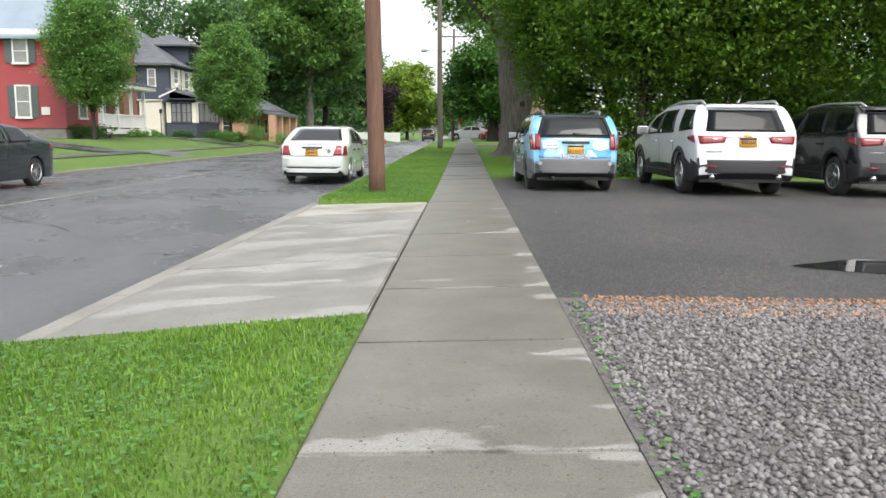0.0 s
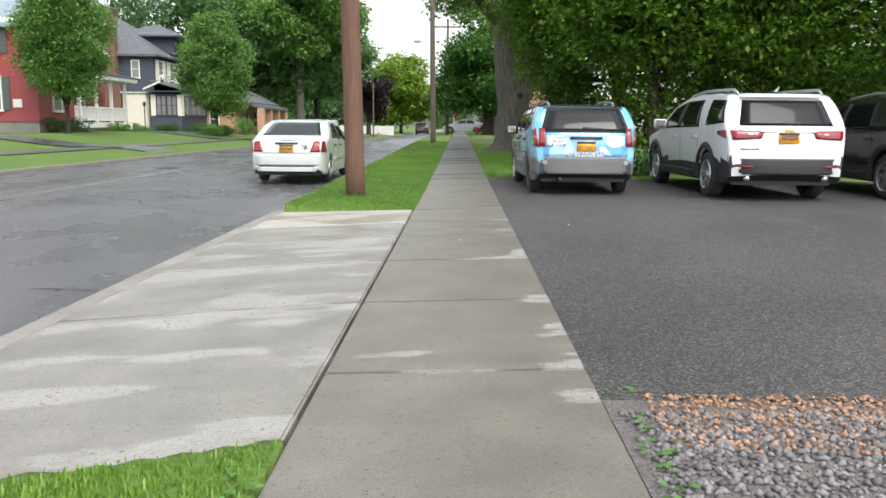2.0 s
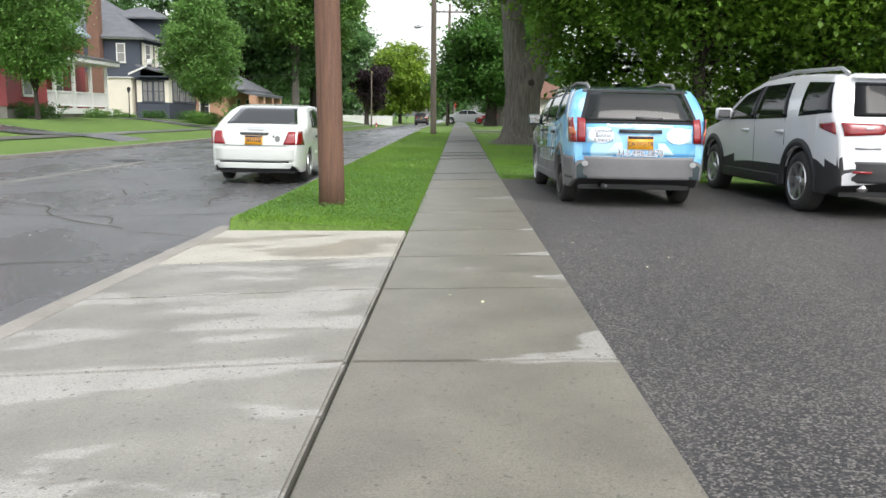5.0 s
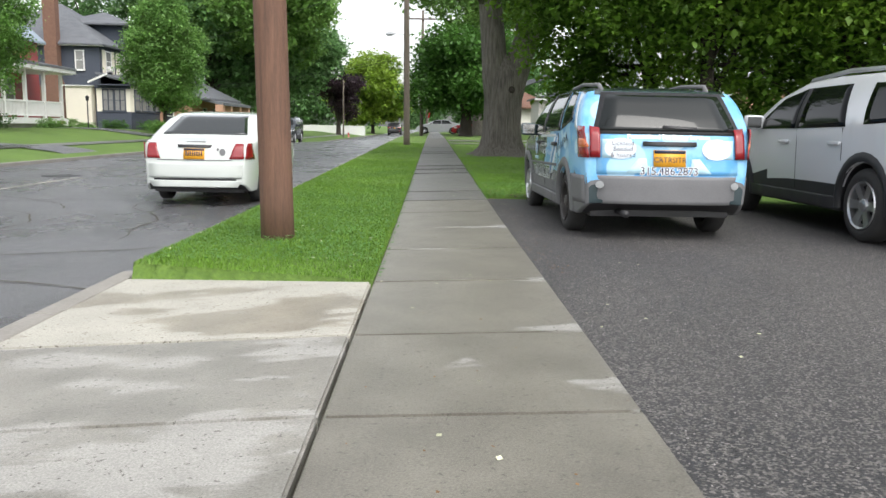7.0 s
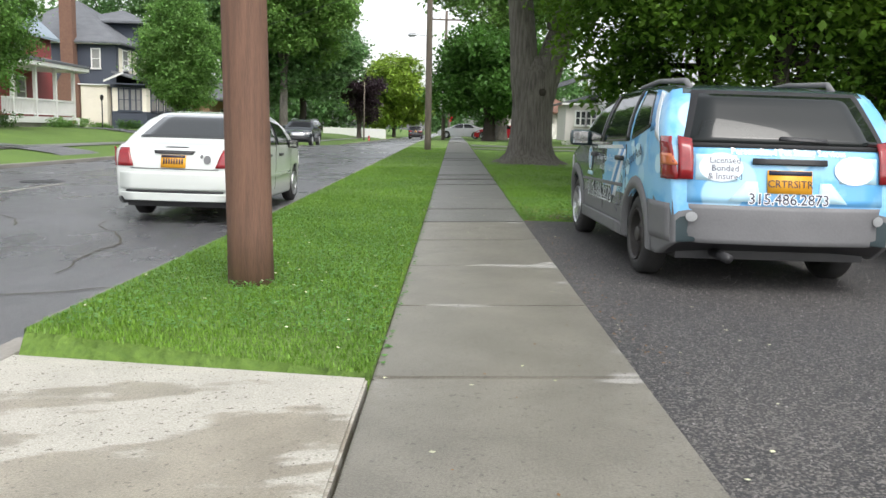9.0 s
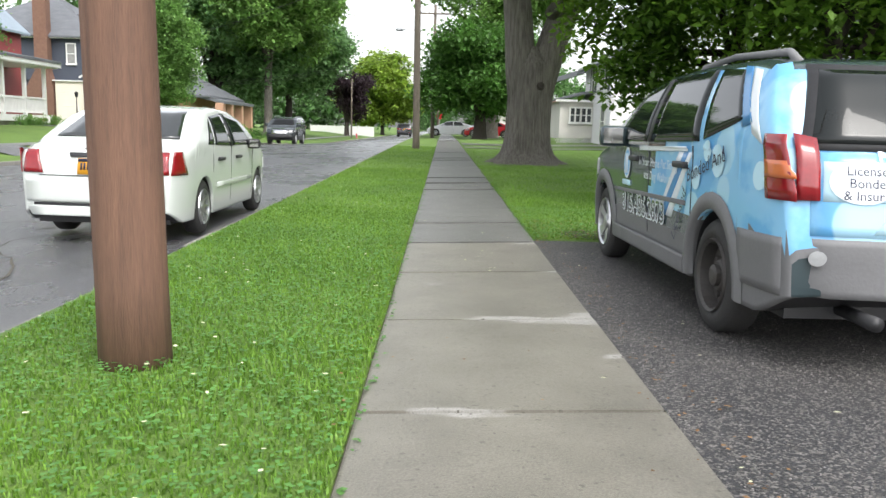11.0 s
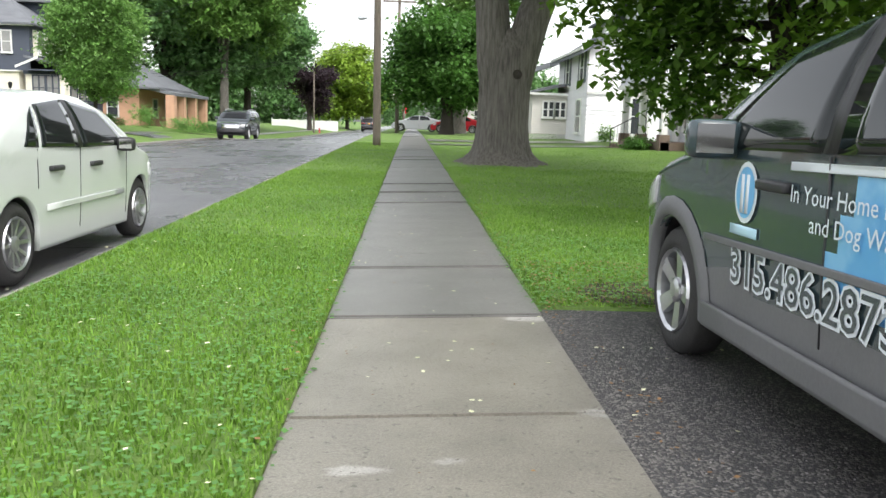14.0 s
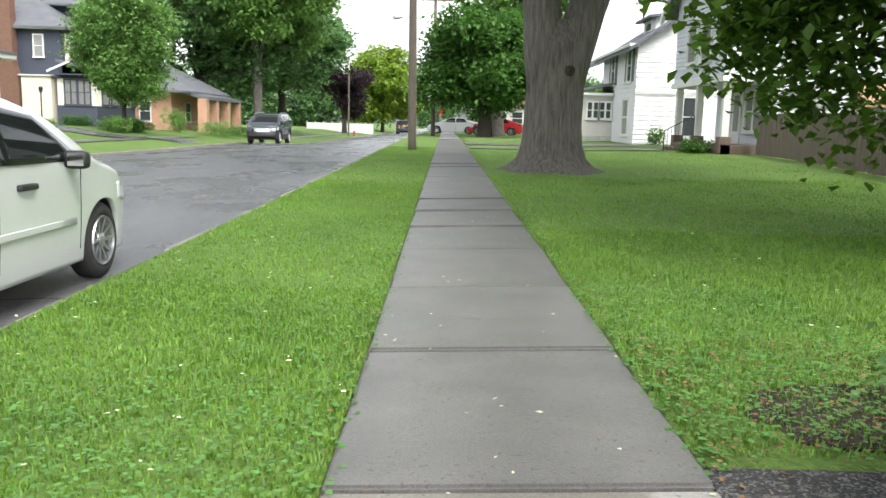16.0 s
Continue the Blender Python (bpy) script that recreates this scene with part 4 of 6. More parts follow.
class Car:
    def __init__(self, m, wb, ro, fo, width, prof, belt, roof, sill, r, arch, paint_key, lower_key=None, lower_z=0.0, tumble=0.2, label="", rear_round=0.85, front_round=0.78, rims="five", rims_rear=None, tyre_w=0.2, category="car", zone=None):
        self.wb, self.ro, self.fo, self.hw = wb, ro, fo, width / 2
        self.py, self.pz = [p[0] for p in prof], [p[1] for p in prof]
        self.belt, self.roof, self.sill, self.tumble, self.rr, self.fr = belt, roof, sill, tumble, rear_round, front_round
        self.r, self.arch = r, arch
        self.ob = empty("car", m, label=label, category=category, group="parked cars")
        keys = [paint_key, lower_key or paint_key, "plastic"] + (zone[1] if zone else [])
        st = sorted(set([round(v, 3) for v in np.linspace(-ro, wb + fo, 64)] + [round(-ro + d, 3) for d in (0.004, 0.02, 0.05, 0.09, 0.14, 0.2, 0.27, 0.34)] + [round(wb + fo - d, 3) for d in (0.004, 0.02, 0.05, 0.1, 0.16)] + [round(c + arch * math.sin(k * math.pi / 16) * s, 3) for c in (0, wb) for k in range(9) for s in (-1, 1)]))
        bm = bmesh.new()
        rows = []
        fr = (0.0, 0.03, 0.1, 0.2, 0.3, 0.4, 0.5, 0.6, 0.7, 0.8, 0.9, 1.0)
        for y in st:
            top = self.top(y)
            zb = self.bottom(y)
            ze = max(top - 0.05, zb + 0.05)
            half = [(self.w(y, zb + 0.02) * 0.55, zb + 0.03), (self.w(y, zb + 0.02) * 0.95, zb)]
            half += [(self.w(y, zb + (ze - zb) * f), zb + (ze - zb) * f) for f in fr]
            we = half[-1][0]
            half += [(we * 0.965, ze + (top - ze) * 0.55), (we * 0.88, ze + (top - ze) * 0.82), (we * 0.6, top - 0.004), (we * 0.3, top)]
            ring = [(x, z) for x, z in half] + [(0, top)] + [(-x, z) for x, z in half[::-1]]
            rows.append([bm.verts.new((x, self.bow(x, y), z)) for x, z in ring])
        for a, b in zip(rows, rows[1:]):
            n = len(a)
            for k in range(n):
                f = bm.faces.new((a[k], a[(k + 1) % n], b[(k + 1) % n], b[k]))
                c = f.calc_center_median()
                if k == n - 1 or k == 0 or k == n - 2:
                    f.material_index = 2
                elif zone and (q := zone[0](c)) is not None:
                    f.material_index = 3 + q
                elif c.z < (lower_z(c.y) if callable(lower_z) else lower_z):
                    f.material_index = 1
        bm.faces.new(rows[0])
        bm.faces.new(rows[-1][::-1])
        bmesh.ops.recalc_face_normals(bm, faces=bm.faces[:])
        for f in bm.faces:
            f.smooth = True
        self.body = part("body", bm, [M[k] for k in keys], self.ob)
        # wheels
        for yy in (0, wb):
            kind = rims_rear if (rims_rear and yy == 0) else rims
            tyre, rim = wheel_meshes(r, tyre_w, kind)
            for s in (-1, 1):
                t = part_mesh("wheel", tyre if s == -1 else tyre, M["tyre"] if not tyre.materials else None, self.ob, "black tyre on its rim", True)
                x = (self.hw - tyre_w / 2 - 0.03) * s
                t.location = (x, yy, r)
                t.rotation_euler = (0, 0, 0 if s == 1 else math.pi)
                if not rim.materials:
                    rim.materials.append(M["steelrim" if kind == "steel" else "rim"])
                    rim.materials.append(M["plastic"])
                q = new("rim", rim)
                q.parent = t
        # dark underbody
        part("underbody", B(-self.hw * 0.8, -ro + 0.25, sill - 0.02, self.hw * 0.8, wb + fo - 0.3, sill + 0.18), M["plastic"], self.ob)

    def top(self, y):
        return float(np.interp(y, self.py, self.pz))

    def bow(self, x, y):
        """Ends curve back towards the corners."""
        a, b = y + self.ro, self.wb + self.fo - y
        q = (x / self.hw) ** 2
        if a < 0.7:
            y += 0.10 * q * (1 - a / 0.7)
        if b < 0.7:
            y -= 0.18 * q * (1 - b / 0.7)
        return y

    def bottom(self, y):
        z = self.sill
        for c in (0, self.wb):
            d = abs(y - c)
            if d < self.arch:
                z = max(z, self.r * 0.98 + math.sqrt(self.arch ** 2 - d * d) * 0.98)
        e = min(y + self.ro, self.wb + self.fo - y)
        if e < 0.25:
            z = max(z, self.sill + 0.12 * (1 - e / 0.25))
        return min(z, self.top(y) - 0.1)

    def w(self, y, z):
        a, b = y + self.ro, self.wb + self.fo - y
        k = 1.0
        if a < 0.55:
            k = self.rr + (1 - self.rr) * math.sqrt(max(0, 1 - (1 - a / 0.55) ** 2))
        if b < 0.8:
            k = min(k, self.fr + (1 - self.fr) * math.sqrt(max(0, 1 - (1 - b / 0.8) ** 2)))
        x = self.hw * k
        if z > self.belt:
            q = min((z - self.belt) / (self.roof - self.belt), 1)
            x *= 1 - self.tumble * (0.25 * q + 0.75 * q * q) if q > 0 else 1
        else:
            q = (self.belt - z) / (self.belt - self.sill)
            x *= 1 - 0.05 * q ** 2 - 0.012 * (1 - q)
        return x

    def rear_y(self, x, z):
        n = int(np.argmax(self.pz))
        y = float(np.interp(z, self.pz[:n + 1], self.py[:n + 1]))
        for k in range(30):
            if self.w(y, z) * 0.985 >= abs(x):
                break
            y += 0.015
        return self.bow(x, y)

    def front_y(self, x, z):
        n = int(np.argmax(self.pz))
        zz, yy = self.pz[n:][::-1], self.py[n:][::-1]
        return self.bow(x, float(np.interp(z, zz, yy)))

    def place(self, where, u, v, off):
        if where == "left":
            return (-self.w(u, v) - off, self.bow(self.w(u, v), u), v)
        if where == "right":
            return (self.w(u, v) + off, self.bow(self.w(u, v), u), v)
        if where == "rear":
            return (u, self.rear_y(u, v) - off, v + off * 0.3)
        return (u, self.front_y(u, v) + off, v + off * 0.3)

    def panel(self, name, where, corners, key, off=0.006, n=8, label="", parent=None, thick=0.012):
        """A thin curved panel: four corners (u, v) in order, laid on the car's side, rear or front."""
        bm = bmesh.new()
        (a, b, c, d) = [Vector(p) for p in corners]
        g, h = [], []
        for j in range(n + 1):
            for i in range(n + 1):
                p = a.lerp(b, i / n).lerp(d.lerp(c, i / n), j / n)
                g.append(bm.verts.new(self.place(where, p.x, p.y, off)))
                h.append(bm.verts.new(self.place(where, p.x, p.y, off - thick)))
        m = n + 1
        for j in range(n):
            for i in range(n):
                bm.faces.new((g[j * m + i], g[j * m + i + 1], g[(j + 1) * m + i + 1], g[(j + 1) * m + i]))
        for i in range(n):
            for q in ((i, i + 1), (n * m + i, n * m + i + 1), (i * m, (i + 1) * m), (i * m + n, (i + 1) * m + n)):
                bm.faces.new((g[q[0]], g[q[1]], h[q[1]], h[q[0]]))
        bmesh.ops.recalc_face_normals(bm, faces=bm.faces[:])
        return part(name, bm, M[key], parent or self.ob, label, True)

    def disc(self, name, where, u, v, ru, rv, key, off=0.01, label="", n=20):
        bm = bmesh.new()
        c = bm.verts.new(self.place(where, u, v, off))
        r = [bm.verts.new(self.place(where, u + ru * math.cos(k * math.tau / n), v + rv * math.sin(k * math.tau / n), off)) for k in range(n)]
        for k in range(n):
            bm.faces.new((c, r[k], r[(k + 1) % n]))
        bmesh.ops.recalc_face_normals(bm, faces=bm.faces[:])
        return part(name, bm, M[key], self.ob, label)

    def text(self, body, where, u, v, size, key, off=0.014, turn=0.0, fat=0.0, name="lettering"):
        cu = bpy.data.curves.new("text", "FONT")
        cu.body, cu.size, cu.align_x, cu.offset, cu.resolution_u = body, size, "CENTER", fat, 2
        tmp = new("text", cu)
        me = bpy.data.meshes.new_from_object(tmp.evaluated_get(bpy.context.evaluated_depsgraph_get()))
        bpy.data.objects.remove(tmp)
        sgn = -1 if where in ("left", "front") else 1
        c, s = math.cos(turn), math.sin(turn)
        for p in me.vertices:
            a, b = p.co.x * c - p.co.y * s, p.co.x * s + p.co.y * c
            p.co = self.place(where, u + sgn * a, v + b, off)
        me.materials.clear()
        return part_mesh(name, me, M[key], self.ob)

    def wheel_lip(self, key):
        for c in (0, self.wb):
            for s in ("left", "right"):
                bm = bmesh.new()
                rows = []
                for k in range(15):
                    a = math.pi * (k / 14) * 1.1 - 0.05 * math.pi
                    row = []
                    for rad, off in ((self.arch * 0.97, -0.02), (self.arch, 0.022), (self.arch + 0.05, 0.024), (self.arch + 0.09, 0.004)):
                        row.append(bm.verts.new(self.place(s, c + rad * math.cos(a), max(self.r + rad * math.sin(a), self.sill), off)))
                    rows.append(row)
                for p, q in zip(rows, rows[1:]):
                    for i in range(3):
                        bm.faces.new((p[i], p[i + 1], q[i + 1], q[i]))
                bmesh.ops.recalc_face_normals(bm, faces=bm.faces[:])
                part("wheel_arch_trim", bm, M[key], self.ob, smooth=True)

    def mirror(self, y, z, key, size=1.0):
        for s, sx in (("left", -1), ("right", 1)):
            x = self.w(y, z)
            b = B(min(sx * (x - 0.02), sx * (x + 0.2 * size)), y - 0.05, z - 0.02, max(sx * (x - 0.02), sx * (x + 0.2 * size)), y + 0.06, z + 0.14 * size, bevel=0.045)
            m = part("mirror", b, M[key], self.ob, "door mirror in its housing", True)
            part("mirror_glass", B(min(sx * (x + 0.03), sx * (x + 0.18 * size)), y - 0.058, z + 0.005, max(sx * (x + 0.03), sx * (x + 0.18 * size)), y - 0.051, z + 0.12 * size), M["chrome"], m)

    def handles(self, ys, z, key):
        for s, sx in (("left", -1), ("right", 1)):
            for y in ys:
                x = self.w(y, z)
                part("door_handle", B(min(sx * (x - 0.01), sx * (x + 0.035)), y - 0.11, z - 0.018, max(sx * (x - 0.01), sx * (x + 0.035)), y + 0.11, z + 0.022, bevel=0.012), M[key], self.ob, smooth=True)

    def plate(self, where, z, u=0.0, letters=""):
        pl = self.panel("licence_plate", where, [(u - 0.155, z - 0.078), (u + 0.155, z - 0.078), (u + 0.155, z + 0.078), (u - 0.155, z + 0.078)], "plate", 0.022, 2, "gold number plate with dark characters")
        if letters:
            self.text(letters, where, u, z - 0.04, 0.072, "ink", 0.027).parent = pl
        for k in range(0 if letters else 8):
            a = u - 0.125 + k * 0.033
            self.panel("character_bar", where, [(a, z - 0.035), (a + 0.02, z - 0.035), (a + 0.02, z + 0.035), (a, z + 0.035)], "ink", 0.026, 1, parent=pl, thick=0.003)
        self.panel("top_band", where, [(u - 0.15, z + 0.045), (u + 0.15, z + 0.045), (u + 0.15, z + 0.074), (u - 0.15, z + 0.074)], "ink", 0.026, 1, parent=pl, thick=0.003)

    def seam(self, y, z0, z1, lean=0.0):
        for s in ("left", "right"):
            self.panel("door_seam", s, [(y - 0.004, z0), (y + 0.004, z0), (y + 0.004 + lean, z1), (y - 0.004 + lean, z1)], "plastic", 0.003, 4, thick=0.006)


def hatchback():
    def zone(c):
        # wrap colours: 0 slate front, 1 pale blue, 2 sky blue
        if c.z < 0.60:
            return None
        if c.y > 1.30 - 0.55 * (c.z - 0.6) and c.z < 1.05:
            return 0
        if c.z > 1.43 and c.y > -0.6:
            return 0
        if c.y > 0.9 and c.z >= 1.02:
            return 0
        return 1
    m = pose(2.66, 2.90, 0.035, 0, 0, 1.6)
    prof = [(-0.86, 0.56), (-0.85, 0.66), (-0.82, 0.84), (-0.79, 0.99), (-0.66, 1.18), (-0.50, 1.38), (-0.40, 1.46), (-0.1, 1.50), (0.7, 1.52), (1.3, 1.50), (1.75, 1.42), (2.25, 1.13), (2.45, 1.03), (2.9, 0.93), (3.3, 0.80), (3.4, 0.66), (3.44, 0.5)]
    c = Car(m, 2.60, 0.86, 0.84, 1.73, prof, 1.0, 1.55, 0.24, 0.315, 0.375, "slate", "cladding", lambda y: 0.62 if y < 0.4 or y > 2.2 else 0.52, 0.24, "small blue wrapped hatchback with grey cladding, parked on asphalt", 0.90, 0.80, "five", "steel", 0.2, zone=(zone, ["slate", "wrap"]))
    c.wheel_lip("cladding")
    # glass
    c.panel("rear_window", "rear", [(-0.68, 1.06), (0.68, 1.06), (0.56, 1.41), (-0.56, 1.41)], "carglass", 0.012)
    c.panel("window_surround", "rear", [(-0.73, 1.03), (0.73, 1.03), (0.60, 1.44), (-0.60, 1.44)], "plastic", 0.006)
    for s in ("left", "right"):
        c.panel("side_window", s, [(1.3, 1.03), (2.2, 1.02), (1.68, 1.37), (1.3, 1.46)], "carglass", 0.006)
        c.panel("side_window", s, [(0.28, 1.05), (1.22, 1.03), (1.22, 1.46), (0.42, 1.47)], "carglass", 0.006)
        c.panel("quarter_window", s, [(-0.30, 1.17), (0.2, 1.06), (0.34, 1.47), (0.0, 1.44)], "carglass", 0.006)
        c.panel("pillar_trim", s, [(1.22, 1.03), (1.3, 1.03), (1.3, 1.46), (1.22, 1.46)], "plastic", 0.007, 3)
        c.panel("side_moulding", s, [(0.45, 0.66), (2.2, 0.63), (2.2, 0.655), (0.45, 0.69)], "cladding", 0.014, 6)
        c.panel("rocker_panel", s, [(0.42, 0.25), (2.18, 0.25), (2.18, 0.36), (0.42, 0.36)], "cladding", 0.03, 6)
        c.panel("bumper_corner", s, [(-0.82, 0.36), (-0.40, 0.36), (-0.40, 0.63), (-0.82, 0.63)], "cladding", 0.009, 6)
        # wrap shapes
        c.panel("wrap_band", s, [(0.72, 0.56), (1.0, 0.56), (0.62, 0.98), (0.38, 0.98)], "wrap_white", 0.003, 6, thick=0.004)
        c.panel("wrap_band", s, [(0.84, 0.56), (0.95, 0.56), (0.52, 0.98), (0.44, 0.98)], "deep_blue", 0.005, 6, thick=0.004)
        c.panel("wrap_band", s, [(-0.45, 1.15), (-0.32, 1.13), (0.02, 1.46), (-0.08, 1.45)], "deep_blue", 0.006, 6, thick=0.004)
        c.panel("wrap_band", s, [(-0.62, 1.05), (-0.48, 1.10), (-0.12, 1.44), (-0.25, 1.42)], "wrap_white", 0.006, 6, thick=0.004)
        for u, v, q in ((-0.05, 0.95, 0.09), (0.28, 0.84, 0.07), (-0.62, 0.90, 0.07), (0.12, 1.0, 0.06)):
            c.disc("wrap_bubble", s, u, v, q, q, "pale_blue", 0.006)
        c.disc("logo_oval", s, 1.83, 0.86, 0.095, 0.12, "wrap_white", 0.007)
        c.disc("logo_oval", s, 1.83, 0.86, 0.078, 0.10, "sky_blue", 0.009)
        c.panel("logo_figure", s, [(1.80, 0.78), (1.825, 0.78), (1.82, 0.93), (1.80, 0.93)], "wrap_white", 0.012, 2, thick=0.003)
        c.panel("logo_figure", s, [(1.84, 0.78), (1.865, 0.78), (1.865, 0.93), (1.845, 0.93)], "wrap_white", 0.012, 2, thick=0.003)
        c.panel("logo_lettering_bar", s, [(1.72, 0.69), (1.95, 0.69), (1.95, 0.73), (1.72, 0.73)], "pale_blue", 0.008, 3, thick=0.003)
        c.text("315.486.2873", s, 1.38, 0.50, 0.20, "wrap_white", 0.009, fat=0.012)
        c.text("315.486.2873", s, 1.38, 0.50, 0.20, "slate", 0.012)
        c.text("In Your Home Pet Sitting", s, 1.05, 0.86, 0.085, "wrap_white", 0.010)
        c.text("and Dog Walking", s, 1.05, 0.77, 0.085, "wrap_white", 0.010)
        c.text("Bonded And", s, 0.12, 0.88, 0.12, "ink", 0.012, turn=0.25 if s == "left" else -0.25)
        c.text("Licensed", s, 0.52, 0.58, 0.11, "ink", 0.012, turn=1.0)
        c.panel("web_address_bar", s, [(0.45, 0.985), (1.5, 0.965), (1.5, 0.995), (0.45, 1.015)], "wrap_white", 0.009, 6, thick=0.003)
        tl = c.panel("tail_light", s, [(-0.885, 0.80), (-0.70, 0.80), (-0.64, 1.10), (-0.80, 1.10)], "redlens", 0.015, 6, "red and amber tail light")
        c.panel("indicator", s, [(-0.87, 0.90), (-0.69, 0.90), (-0.67, 0.98), (-0.83, 0.98)], "amberlens", 0.019, 4, parent=tl)
        c.panel("headlight", s, [(2.95, 0.72), (3.28, 0.66), (3.2, 0.78), (2.9, 0.86)], "clearlens", 0.01, 5)
    for sg in (-1, 1):
        tl = c.panel("tail_light", "rear", [(sg * 0.66, 0.80), (sg * 0.76, 0.80), (sg * 0.755, 1.10), (sg * 0.66, 1.08)], "redlens", 0.02, 4, "red tail light")
        c.disc("fog_light", "rear", sg * 0.66, 0.54, 0.04, 0.035, "steel", 0.016)
        c.panel("hatch_bubble", "rear", [(sg * 0.36, 0.80), (sg * 0.64, 0.80), (sg * 0.64, 0.98), (sg * 0.36, 0.98)], "pale_blue", 0.006, 4, thick=0.004)
        c.disc("wrap_bubble", "rear", sg * 0.47, 0.89, 0.15, 0.10, "wrap_white", 0.012)
        c.panel("wrap_band", "rear", [(sg * 0.20, 0.66), (sg * 0.42, 0.66), (sg * 0.30, 0.80), (sg * 0.22, 0.80)], "pale_blue", 0.008, 3, thick=0.004)
        bm = T([(sg * 0.54, -0.22, 1.45), (sg * 0.55, -0.12, 1.525), (sg * 0.555, 0.6, 1.56), (sg * 0.545, 1.15, 1.535), (sg * 0.53, 1.3, 1.46)], [0.03, 0.022, 0.02, 0.022, 0.03], 8)
        part("roof_rail", bm, M["cladding"], c.ob, "grey roof rail", True)
    c.panel("hatch_skin", "rear", [(-0.69, 0.645), (0.69, 0.645), (0.69, 1.02), (-0.69, 1.02)], "wrap", 0.004, 8, "sky blue wrapped tailgate")
    c.panel("bumper", "rear", [(-0.78, 0.36), (0.78, 0.36), (0.78, 0.63), (-0.78, 0.63)], "cladding", 0.012, 8, "grey plastic rear bumper")
    c.panel("plate_light_bar", "rear", [(-0.26, 0.915), (0.26, 0.915), (0.26, 0.955), (-0.26, 0.955)], "plastic", 0.03, 4)
    c.plate("rear", 0.80, letters="CRTRSITR")
    c.text("315.486.2873", "rear", 0.0, 0.645, 0.105, "wrap_white", 0.014, fat=0.007)
    c.text("315.486.2873", "rear", 0.0, 0.645, 0.105, "ink", 0.017)
    for k, w in enumerate(("Licensed", "Bonded", "& Insured")):
        c.text(w, "rear", -0.45, 0.915 - k * 0.055, 0.06, "ink", 0.03)
    c.text("Personalized Pet Sitting Services", "rear", 0.0, 0.985, 0.062, "wrap_white", 0.012, fat=0.002)
    c.panel("wiper", "rear", [(-0.05, 1.085), (0.28, 1.07), (0.28, 1.095), (-0.05, 1.11)], "plastic", 0.03, 3)
    part("exhaust", T([(-0.42, -0.6, 0.27), (-0.42, -0.93, 0.27)], [0.03, 0.035], 12), M["iron"], c.ob, smooth=True)
    c.panel("windscreen", "front", [(-0.62, 1.10), (0.62, 1.10), (0.52, 1.46), (-0.52, 1.46)], "carglass", 0.008)
    c.mirror(1.98, 1.0, "slate")
    c.handles((0.55, 1.6), 0.90, "plastic")
    c.seam(1.26, 0.40, 1.02)
    c.seam(0.36, 0.62, 1.02)


